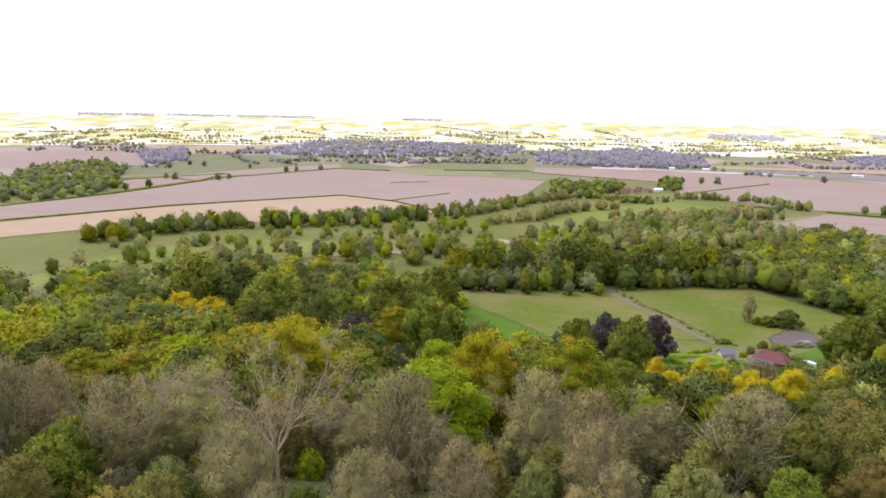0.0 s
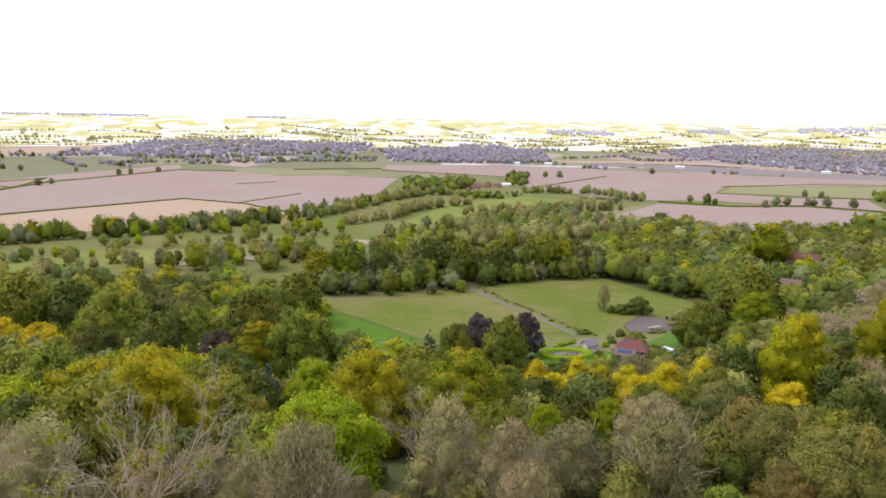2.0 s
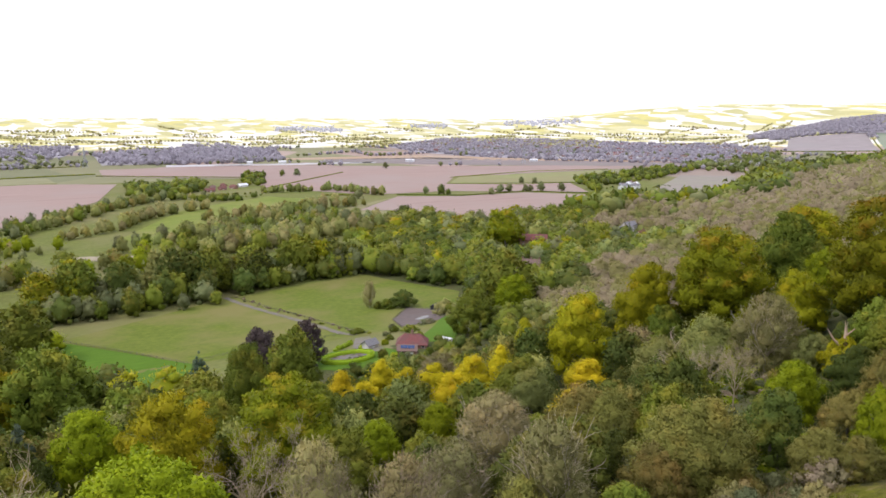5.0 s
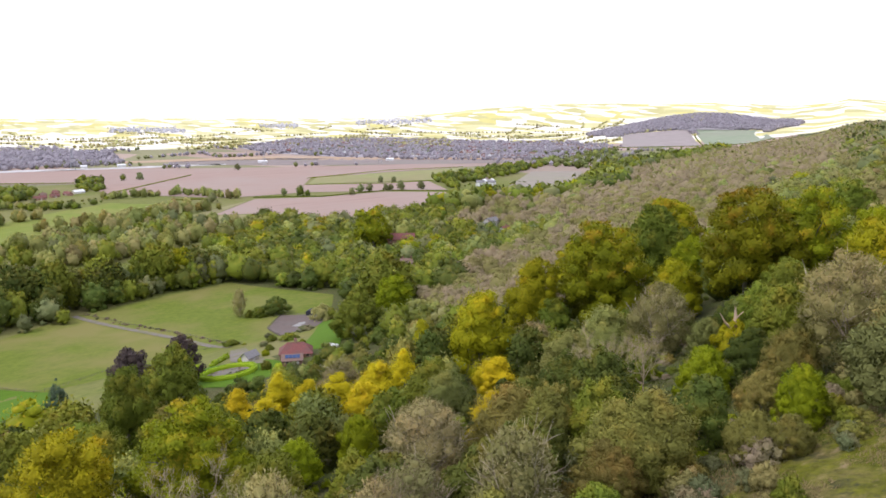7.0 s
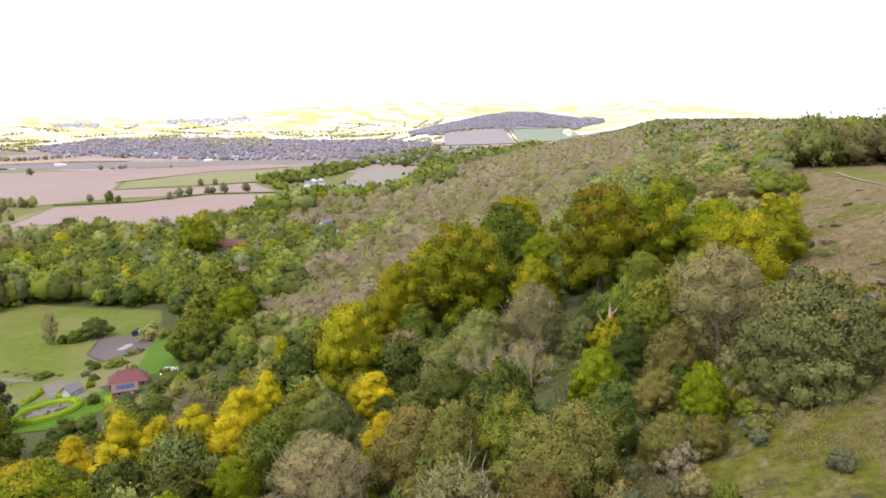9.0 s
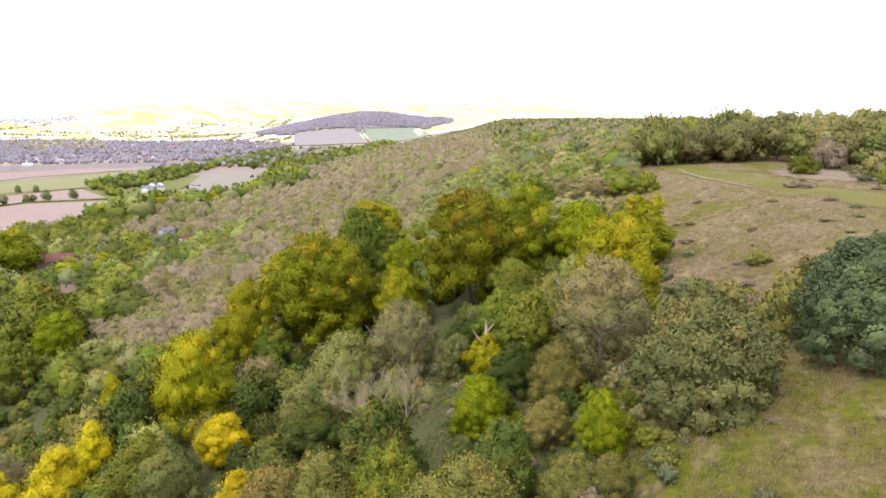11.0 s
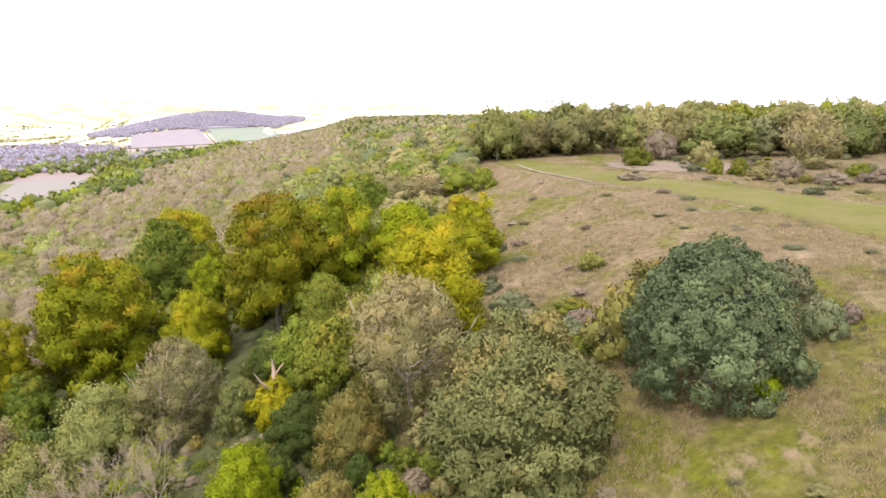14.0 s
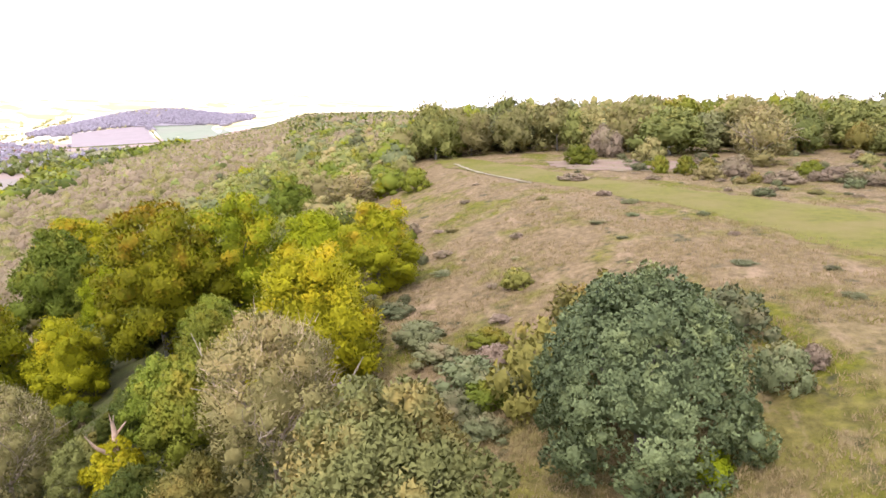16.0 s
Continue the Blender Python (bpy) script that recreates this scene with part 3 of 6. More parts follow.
    tone = np.stack([bough[of], p[:, 2] / tall - 0.5, np.zeros(len(p))], 1)
    chunks = [(v, f, nn.repeat(len(v) // len(p), 0), tone.repeat(len(v) // len(p), 0))]
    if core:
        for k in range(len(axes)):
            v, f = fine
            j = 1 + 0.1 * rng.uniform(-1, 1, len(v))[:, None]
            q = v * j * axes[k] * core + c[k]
            # Inner clumps get a darker tone, painted shade for the crown's depth.
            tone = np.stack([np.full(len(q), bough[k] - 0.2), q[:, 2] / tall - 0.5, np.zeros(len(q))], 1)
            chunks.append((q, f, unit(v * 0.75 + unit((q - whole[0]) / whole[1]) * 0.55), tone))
    return join(chunks)


def rosette_crown(seed, tall, lobes, lobe, spread, base, sprigs, leaves, size):
    """A dense low crown of leaf rosettes: every sprig a fan of broad leaves."""
    cv, cf, cn, ct = crown(seed, tall=tall, base=base, lobes=lobes, lobe=lobe, spread=spread, count=sprigs, size=0.01, core=0.52, single=True, middle=0.88, taper=0.25, shoots=0.12)
    sprigs = (len(cv) - 12 * (lobes + 1)) // 3
    rng = np.random.default_rng(seed + 1)
    c = cv[: sprigs * 3].reshape(-1, 3, 3).mean(1)
    out = unit(c - np.array([0, 0, tall * 0.42]))
    p, o = c.repeat(leaves, 0), out.repeat(leaves, 0)
    k = len(p)
    d = unit(o * 0.55 + rng.normal(0, 0.62, (k, 3)) + [0, 0, 0.12])
    ln = (size * rng.uniform(0.7, 1.3, k) * rng.uniform(0.75, 1.3, len(c)).repeat(leaves))[:, None]
    s = unit(np.cross(d, o + rng.normal(0, 0.3, (k, 3)))) * ln * 0.36
    m = p + d * ln * 0.6
    v = np.stack([m - s, p + d * ln - o * ln * 0.1, m + s - d * ln * 0.5], 1).reshape(-1, 3)
    f = np.arange(3 * k).reshape(-1, 3)
    at = sprigs * 3
    core_v, core_f = cv[at:], cf[sprigs:] - at
    nn = unit(cn[: sprigs * 3].reshape(-1, 3, 3).mean(1).repeat(leaves, 0) + rng.normal(0, 0.3, (k, 3)) + d * 0.25)
    ct[:, 1] -= 0.2
    ct[:, 0] *= 1.1
    return join([(v, f, nn.repeat(3, 0), ct[: sprigs * 3].reshape(-1, 3, 3).mean(1).repeat(leaves * 3, 0)), (core_v, core_f, cn[at:], ct[at:])])


def tube(p0, p1, r0, r1, sides=5):
    p0, p1 = np.array(p0, float), np.array(p1, float)
    w = unit(p1 - p0)
    a = unit(np.cross(w, [0.3, 0.7, 0.2]))
    b = np.cross(w, a)
    ang = np.arange(sides) * 2 * np.pi / sides
    ring = np.cos(ang)[:, None] * a + np.sin(ang)[:, None] * b
    v = np.concatenate([p0 + ring * r0, p1 + ring * r1])
    f = []
    for i in range(sides):
        j = (i + 1) % sides
        f += [(i, j, sides + j), (i, sides + j, sides + i)]
    return v, np.array(f)


def limbs(seed, tall=2.1, fork=0.3, reach=0.62, thick=0.055, many=5, depth=1, sides=5):
    """A tapered trunk that forks into limbs; depth: how often they fork again. Also returns the tips."""
    rng = np.random.default_rng(seed)
    chunks, tips = [], []

    def grow(p, d, ln, r, left):
        bend = unit(d + rng.normal(0, 0.18, 3))
        mid, end = p + d * ln * 0.5, p + d * ln * 0.5 + bend * ln * 0.5
        chunks.append(tube(p, mid, r, r * 0.8, sides))
        chunks.append(tube(mid, end, r * 0.8, r * 0.55, sides))
        if not left:
            tips.append((end, bend))
            return
        for q in range(rng.integers(2, 4)):
            grow(end if q else mid, unit(bend + rng.normal(0, 0.48, 3) + [0, 0, 0.2]), ln * rng.uniform(0.55, 0.8), r * 0.55, left - 1)

    foot = np.array([0, 0, -0.03])
    top = np.array([rng.normal(0, 0.03), rng.normal(0, 0.03), tall * fork])
    chunks.append(tube(foot, top, thick * 1.3, thick, 7))
    for k in range(many):
        a = k * 6.283 / many + rng.uniform(-0.4, 0.4)
        grow(top, unit(np.array([math.cos(a) * reach, math.sin(a) * reach, 1.0])), tall * (0.95 - fork) * rng.uniform(0.4, 0.62), thick * 0.62, depth)
    v, f = join(chunks)
    return v, f, tips


def twigs(rng, tips, ln, width, each):
    """Thin upright twigs that fan out from the branch tips."""
    p = np.array([t[0] for t in tips]).repeat(each, 0)
    d = np.array([t[1] for t in tips]).repeat(each, 0)
    k = len(p)
    d = unit(d + rng.normal(0, 0.55, (k, 3)) + [0, 0, 0.25])
    p = p - d * ln * rng.uniform(0, 0.8, k)[:, None] + rng.normal(0, ln * 0.25, (k, 3))
    s = unit(np.cross(d, rng.normal(0, 1, (k, 3)))) * width
    L = (ln * rng.uniform(0.5, 1.2, k))[:, None]
    v = np.stack([p - s, p + s, p + d * L + rng.normal(0, ln * 0.1, (k, 3))], 1).reshape(-1, 3)
    return v, np.arange(3 * k).reshape(-1, 3)


# kind: crown settings; the first entry of each pair is for trees close by, the second for those further off
SHAPES = {
    "beech": dict(tall=2.1, base=-0.02, flat=0.7, lobes=82, lobe=(0.12, 0.27), up=0.45, slim=0.62, spread=0.78, lean=0.35, middle=0.68, taper=0.3, shoots=0.35),
    "gold_beech": dict(tall=2.1, base=-0.02, flat=0.85, lobes=76, lobe=(0.11, 0.25), up=0.5, slim=0.55, spread=0.78, lean=0.4, middle=0.66, taper=0.4, shoots=0.5),
    "limegreen": dict(tall=2.1, base=-0.02, lobes=80, lobe=(0.1, 0.22), up=0.5, spread=0.76, middle=0.72, shoots=0.4),
    "sycamore": dict(tall=2.1, base=-0.02, lobes=70, lobe=(0.11, 0.25), up=0.5, spread=0.76, middle=0.68, shoots=0.4),
    "maple": dict(tall=2.1, base=-0.02, flat=0.85, lobes=70, lobe=(0.11, 0.25), up=0.5, slim=0.55, spread=0.76, lean=0.4, middle=0.66, taper=0.4, shoots=0.5),
    "golden": dict(tall=2.5, base=-0.02, shoots=0.8, lobes=34, lobe=(0.12, 0.3), up=0.5, spread=0.64, middle=0.5, taper=0.75),
    "green": dict(tall=2.0, base=-0.02, lobes=76, lobe=(0.1, 0.24), spread=0.76, middle=0.7, shoots=0.35),
    "dark": dict(tall=2.1, base=-0.02, lobes=70, lobe=(0.12, 0.27), spread=0.74, middle=0.72),
    "copper": dict(tall=2.4, base=-0.02, lobes=60, lobe=(0.12, 0.27), spread=0.72, middle=0.68),
    "rust": dict(tall=2.0, base=-0.05, shoots=0.55, lobes=64, lobe=(0.1, 0.24), core=0.6, spread=0.78, lean=0.6, slim=0.65, middle=0.7),
    "aspen": dict(tall=2.2, base=-0.02, lobes=44, lobe=(0.14, 0.28), core=0.5, lean=0.7, slim=0.5, shoots=0.4, spread=0.72, middle=0.66),
    "ash": dict(tall=2.2, base=-0.02, lobes=46, lobe=(0.12, 0.27), core=0.5, lean=0.7, slim=0.42, spread=0.74, middle=0.62, shoots=0.55, taper=0.6),
    "whitebeam": dict(tall=1.75, base=-0.28, lobes=150, lobe=(0.09, 0.17), slim=0.72, spread=0.86, up=0.4),
    "oak": dict(tall=1.8, base=-0.25, lobes=150, lobe=(0.09, 0.18), slim=0.72, spread=0.86, up=0.4, middle=0.8, taper=0.25),
    "cedar": dict(tall=2.7, base=0.04, lobes=26, shape="cone", up=0.9, slim=0.35, core=0.6),
    "lance": dict(tall=3.6, base=0.04, lobes=30, lobe=(0.2, 0.36), spread=0.55),
    "sallow": dict(tall=1.9, base=-0.05, shoots=0.5, lobes=66, lobe=(0.1, 0.24), spread=0.76, lean=0.5, slim=0.6, middle=0.68),
    "scrub": dict(tall=1.8, base=-0.05, lobes=30, lobe=(0.14, 0.3), spread=0.72),
    "thicket": dict(tall=1.9, base=-0.05, lobes=30, lobe=(0.14, 0.3), spread=0.72),
    "vale": dict(tall=2.0, base=-0.02, lobes=36, lobe=(0.15, 0.3), spread=0.7),
}
WORDS = {
    "beech": ("broad beech turning from green to ochre on the wooded slope", "beech tree"),
    "gold_beech": ("beech with golden-green autumn leaves on the wooded slope", "beech tree"),
    "limegreen": ("full leafy tree with fresh yellow-green leaves", "tree"),
    "sycamore": ("broad tree with fresh green leaves, brighter light put into their colour", "sycamore"),
    "maple": ("broad tree with golden-green leaves, brighter light put into their colour", "maple tree"),
    "golden": ("small maple with bright golden autumn leaves", "maple tree"),
    "green": ("rounded broadleaf tree with dull green leaves", "tree"),
    "dark": ("tall dense tree with dark green leaves", "tree"),
    "copper": ("dark purple-brown copper beech near the garden", "beech tree"),
    "rust": ("bushy tree with russet and olive autumn leaves", "tree"),
    "aspen": ("thinly leaved pale olive tree showing fine twigs", "tree"),
    "ash": ("withering ash with sparse brownish olive leaves", "ash tree"),
    "whitebeam": ("large rounded whitebeam with grey-green leaves on the meadow edge", "whitebeam"),
    "oak": ("rounded oak with grey-green leaves browning at the top", "oak tree"),
    "cedar": ("dark blue-green conifer with tiered branches", "conifer"),
    "lance": ("slender upright tree with yellow-green leaves", "tree"),
    "sallow": ("bushy sallow with dull grey-green leaves on the slope", "willow tree"),
    "vale": ("rounded hedgerow tree with dull green leaves", "tree"),
    "scrub": ("withering olive-brown scrub tree on the escarpment", "tree"),
    "thicket": ("olive-green thicket tree on the escarpment", "tree"),
    "bare": ("bare dead tree with pale grey branches and few leaves", "dead tree"),
}
PROTO = {}


def tree_arrays(kind, seed, detail):
    s = dict(SHAPES[kind])
    if detail == 3:
        s.update(single=True, count=24000, size=0.044)
    elif detail == 2:
        s.update(single=True, count=11000, size=0.06)
    elif detail == 1:
        s.update(single=True, count=2400, size=0.115, lobes=max(14, s["lobes"] // 3), lobe=(s["lobe"][0] * 1.3, s["lobe"][1] * 1.25), middle=max(0.78, s.get("middle", 0.6)), spread=s["spread"] * 0.92 if "spread" in s else 0.6)
    elif detail == -1:
        s.update(single=True, count=190, size=0.14, lobes=9, lobe=(0.24, 0.38), core=0.86, base=-0.1, spread=0.58, middle=0.86, shoots=0.25, lean=0.35, taper=0.45)
    else:
        s.update(single=True, count=460, size=0.105, lobes=15, lobe=(0.18, 0.33), core=0.86, base=-0.1, spread=0.63, middle=0.84, shoots=0.3, lean=0.35, taper=0.45)
    if kind in ("ash", "aspen", "rust", "sallow") and detail == 0:
        s.update(count=600, size=0.095, core=0.8, shoots=0.35)
    if kind in ("ash", "aspen") and detail > 1:
        s["count"] = int(s["count"] * (0.75 if kind == "ash" else 0.85))
    if kind == "oak":
        s.update(count=30000, size=0.042, shoots=0.18)
    if kind == "whitebeam" and detail == 3:
        return rosette_crown(seed, s["tall"], s["lobes"], s["lobe"], s["spread"], s["base"], 9500, 8, 0.038)
    return crown(seed, **s)


def prototype(kind, variant, detail):
    """One tree of each kind, shape and fineness, kept far below ground; the others are copies of it."""
    key = (kind, variant, detail)
    if key in PROTO:
        return PROTO[key]
    seed = 31 * (sorted(WORDS).index(kind) + 1) + 7 * variant + detail
    rng = np.random.default_rng(seed)
    tall = SHAPES.get(kind, {"tall": 2.1})["tall"]
    if kind == "bare":
        v, f, tips = limbs(seed, 2.2, 0.26, 0.72, 0.03, 7, 3, 4)
        tv, tf = twigs(rng, tips, 0.26, 0.0036, 15)
        pick = [tips[q] for q in rng.choice(len(tips), 26)]
        lv, lf = sprays(rng, np.array([q[0] for q in pick]).repeat(16, 0) + rng.normal(0, 0.06, (416, 3)), np.array([q[1] for q in pick]).repeat(16, 0), 0.055, 0.6, 0.5, 0.3)
        meshes = [("trunk", quick_mesh("trunk", v, f, [DEADWOOD])), ("bare_crown", quick_mesh("bare_crown", tv, tf, [DEADWOOD])), ("crown", quick_mesh("crown", lv, lf, [LEAF["limegreen"]]))]
    else:
        cv, cf, cn, ct = tree_arrays(kind, seed, detail)
        v, f, tips = limbs(seed, tall * 0.8, 0.3, 0.6, 0.045, 5, 1, 4) if kind not in ("ash", "aspen") else limbs(seed, tall * 0.9, 0.22, 0.8, 0.035, 7, 2, 4)
        meshes = [("trunk", quick_mesh("trunk", v, f, [PALE_BARK if kind in ("ash", "aspen") else BARK])), ("crown", quick_mesh("crown", cv, cf, [LEAF[kind]], None, cn, ct))]
        if kind in ("ash", "aspen") and detail > 0:
            rad = unit(rng.normal(0, 1, (700, 3)) + [0, 0, 0.5])
            pts = rad * np.array([0.82, 0.82, tall * 0.45]) * rng.uniform(0.55, 1.0, 700)[:, None] + [0, 0, tall * 0.52]
            ok = pts[:, 2] > 0.25 * tall
            tv, tf = twigs(rng, list(zip(pts[ok], unit(rad[ok] + [0, 0, 0.6]))), 0.22, 0.004, 2 if kind != "ash" else 3)
            meshes.append(("bare_crown", quick_mesh("bare_crown", tv, tf, [TWIG])))
    PROTO[key] = (meshes, tall)
    return PROTO[key]


def plant(kind, x, y, width, height, detail=2, turn=None, group=""):
    meshes, tall = prototype(kind, random.randrange(4 if detail < 3 else 3), detail)
    top = new({"bare": "dead_tree", "whitebeam": "whitebeam", "oak": "oak_tree", "cedar": "conifer"}.get(kind, "tree"))
    for name, me in meshes:
        part(name, me, top)
    top.matrix_basis = pose(x, y, ground_z(x, y) - 0.05, 0, 0, random.uniform(0, 360) if turn is None else turn) @ Matrix.Diagonal((width / 2, width / 2, height / tall, 1))
    return tagged(top, WORDS[kind][0], WORDS[kind][1], group)


# trees that stand out: x, y, width, height
STANDING = []
for x, y, w, h in [(89.8, 28.6, 16.2, 14.2)]:
    STANDING.append((x, y, w))
    plant("whitebeam", x, y, w * 1.1, h * 1.05, 3 if y < 178 and -70 < x < 215 else 2 if math.hypot(x, y) < 310 else 1)
for x, y, w, h in [(76.7, 46.8, 15.5, 14.8)]:
    STANDING.append((x, y, w))
    plant("oak", x, y, w * 1.1, h * 1.05, 3 if y < 178 and -70 < x < 215 else 2 if math.hypot(x, y) < 310 else 1)
for x, y, w, h in [(98.1, 62.7, 15.1, 17.4), (109.1, 103, 13.5, 16.2)]:
    STANDING.append((x, y, w))
    plant("aspen", x, y, w * 1.1, h * 1.05, 3 if y < 178 and -70 < x < 215 else 2 if math.hypot(x, y) < 310 else 1)
for x, y, w, h in [(144.6, 121, 16.4, 16.4), (128.9, 156.7, 19.4, 23.3), (92.3, 140.8, 17.5, 21.8), (114.3, 64.5, 19.5, 19.5)]:
    STANDING.append((x, y, w))
    plant("gold_beech", x, y, w, h * 1.05, 3 if y < 178 and -70 < x < 215 else 2 if math.hypot(x, y) < 310 else 1)
for x, y, w, h in [(-33.8, 209.6, 18.8, 20.7), (147.6, 150.5, 22.3, 24.5), (153, 105.9, 25.8, 28.3), (165, 96.7, 20.5, 24.6), (151.4, 64.8, 15.8, 15.8), (214.5, 167.7, 25.7, 28.2), (141.7, 141.7, 26.3, 28.9), (182.6, 182, 20.2, 22.2), (290.5, 473, 31.7, 31.7), (14.3, 120.7, 18.5, 18.5)]:
    STANDING.append((x, y, w))
    plant("beech", x, y, w, h * 1.05, 3 if y < 178 and -70 < x < 215 else 2 if math.hypot(x, y) < 310 else 1)
for x, y, w, h in [(192, 143.7, 14.3, 15.7), (76.3, 75.1, 6.8, 8.1), (67.9, 57.1, 6.3, 8.2), (167, 81.4, 15.8, 15.8), (-31.7, 129.9, 6, 6), (153.9, 259.8, 16.8, 16.8), (40.3, 114.9, 6.9, 9), (79, 76, 6.9, 8.3), (28.6, 115, 7.9, 8.7)]:
    STANDING.append((x, y, w))
    plant("limegreen", x, y, w * 1.1, h * 1.05, 3 if y < 178 and -70 < x < 215 else 2 if math.hypot(x, y) < 310 else 1)
for x, y, w, h in [(74.3, 148, 8.6, 12), (63.7, 143, 9.3, 12.1), (51, 151.3, 8, 10.3), (39.5, 148.6, 8.3, 9.9), (79, 121.3, 8.7, 8.7), (57.4, 101.4, 9, 9.9), (52.2, 131.5, 9.7, 11.6), (38.2, 158.7, 9.2, 11), (50, 163.4, 9.7, 10.7), (57.2, 148.6, 9.6, 10.5), (-139.1, 274.5, 15.4, 17), (-110.3, 241.2, 16.5, 16.5), (79.3, 123.6, 8.1, 8.1), (31.7, 165.5, 7.6, 8.3)]:
    STANDING.append((x, y, w))
    plant("golden", x, y, w * 1.1, h * 1.05, 3 if y < 178 and -70 < x < 215 else 2 if math.hypot(x, y) < 310 else 1)
for x, y, w, h in [(40.6, 205.9, 16.3, 19.6), (-151, 313.3, 29.8, 29.8), (-58.8, 236, 19.1, 21.1), (-97.8, 272.7, 28.3, 28.3), (-21.3, 204.7, 20.9, 24), (-72.9, 160.9, 16.8, 18.5), (202, 164.4, 24.2, 26.6), (20.8, 176.2, 11.8, 18.8), (130, 85.7, 10.5, 12.5), (9.4, 155.3, 11.7, 11.7), (-24.9, 135.3, 9.6, 9.6), (-41.8, 249.9, 27.3, 27.3), (17.1, 101.3, 12, 12), (-34.1, 339.5, 24.8, 24.8), (29.6, 150.6, 11, 11), (63.7, 124.7, 12, 12), (112.2, 116.7, 9.6, 10.6), (122.1, 240.7, 17.4, 17.4), (247.9, 116.3, 17, 17), (162.2, 277.7, 25.8, 25.8), (127, 147.4, 10.7, 11.7), (60.4, 153.3, 9, 9), (145, 92.5, 9.7, 10.6), (199.8, 153.2, 13.6, 15)]:
    STANDING.append((x, y, w))
    plant("green", x, y, w * 1.1, h * 1.05, 3 if y < 178 and -70 < x < 215 else 2 if math.hypot(x, y) < 310 else 1)
for x, y, w, h in [(-67.8, 227.6, 20.3, 20.3), (-129, 312.7, 24.9, 27.4), (-39.9, 188.4, 13.9, 15.3), (81.5, 104.9, 10.2, 10.2), (-87.7, 226.9, 16.5, 16.5), (93, 75.3, 7.8, 7.8), (68.8, 124.3, 8.3, 8.3)]:
    STANDING.append((x, y, w))
    plant("dark", x, y, w * 1.1, h * 1.05, 3 if y < 178 and -70 < x < 215 else 2 if math.hypot(x, y) < 310 else 1)
for x, y, w, h in [(35.5, 225, 13.5, 18.3), (54.6, 239.5, 12.1, 16.3), (-46.1, 206.8, 13.5, 17.6)]:
    STANDING.append((x, y, w))
    plant("copper", x, y, w * 1.1, h * 1.05, 3 if y < 178 and -70 < x < 215 else 2 if math.hypot(x, y) < 310 else 1)
for x, y, w, h in [(51.7, 84.4, 9.5, 10.4), (49, 65.9, 10.8, 10.8), (42, 66.7, 7, 7), (87.2, 67.2, 7.9, 8.6), (51.1, 90.4, 10.6, 11.6), (46.8, 68.1, 9.9, 9.9), (90.1, 67.4, 7.4, 8.8), (74, 64.9, 6.3, 6.3), (57.8, 58.2, 6.5, 5.8), (59.2, 54.5, 5.1, 4.6)]:
    STANDING.append((x, y, w))
    plant("rust", x, y, w * 1.1, h * 1.05, 3 if y < 178 and -70 < x < 215 else 2 if math.hypot(x, y) < 310 else 1)
for x, y, w, h in [(39.4, 95.4, 12.9, 12.9), (42.8, 101.3, 11.3, 12.4), (20.3, 75.6, 10.9, 10.9), (-7.5, 72.8, 8, 8.8), (-46.1, 93.9, 13.7, 13.7), (-44.6, 78.3, 9.6, 9.6), (10.6, 90.9, 7, 8.4), (59.8, 152.3, 11.7, 11.7)]:
    STANDING.append((x, y, w))
    plant("ash", x, y, w * 1.1, h * 1.05, 3 if y < 178 and -70 < x < 215 else 2 if math.hypot(x, y) < 310 else 1)
for x, y, w, h in [(-23.9, 66.5, 11.6, 15.1), (5.4, 102.6, 10.4, 12.4), (80, 94.5, 8.2, 11.4), (82.5, 89.1, 6.2, 9.9), (-42.2, 70.5, 10.2, 12.3)]:
    STANDING.append((x, y, w))
    plant("bare", x, y, w * 1.1, h * 1.05, 3 if y < 178 and -70 < x < 215 else 2 if math.hypot(x, y) < 310 else 1)
for x, y, w, h in [(-94, 203, 13.9, 18.1), (-25.5, 162.8, 7.4, 11.9), (21.6, 255.4, 6.8, 10.3)]:
    STANDING.append((x, y, w))
    plant("cedar", x, y, w * 1.1, h * 1.05, 3 if y < 178 and -70 < x < 215 else 2 if math.hypot(x, y) < 310 else 1)
for x, y, w, h in [(84.8, 107.2, 13.1, 13.1), (62.0, 118.0, 10.0, 10.5), (103.5, 112.5, 14.0, 14.0)]:
    STANDING.append((x, y, w))
    plant("sallow", x, y, w * 1.1, h * 1.05, 3)
for x, y, w, h in [(-8.6, 92.4, 17.1, 16.2), (-13.6, 149.2, 13, 14.3), (-72.4, 140.9, 15.9, 14.3)]:
    STANDING.append((x, y, w))
    plant("sycamore", x, y, w * 1.1, h * 1.05, 3)
for x, y, w, h in [(-2.2, 121.5, 16, 19.2), (-39.1, 121.5, 18.2, 20)]:
    STANDING.append((x, y, w))
    plant("maple", x, y, w * 1.1, h * 1.05, 3)
for x, y, w, h in [(90, 160.2, 7.4, 14.1), (-141.1, 258.7, 8.3, 15)]:
    STANDING.append((x, y, w))
    plant("lance", x, y, w * 1.1, h * 1.05, 3 if y < 178 and -70 < x < 215 else 2 if math.hypot(x, y) < 310 else 1)


STANDING.append((304.1, -8.8, 28))
plant("sallow", 304.1, -8.8, 28, 18.1, 1)
STANDING.append((261.1, -28.1, 21.4))
plant("aspen", 261.1, -28.1, 21.4, 17.9, 1)
STANDING.append((332.5, -82.5, 35.4))
plant("sallow", 332.5, -82.5, 35.4, 18.7, 1)
STANDING.append((249.3, 97.1, 18.7))
plant("aspen", 249.3, 97.1, 18.7, 10.9, 1)
STANDING.append((139.5, 341.6, 13))
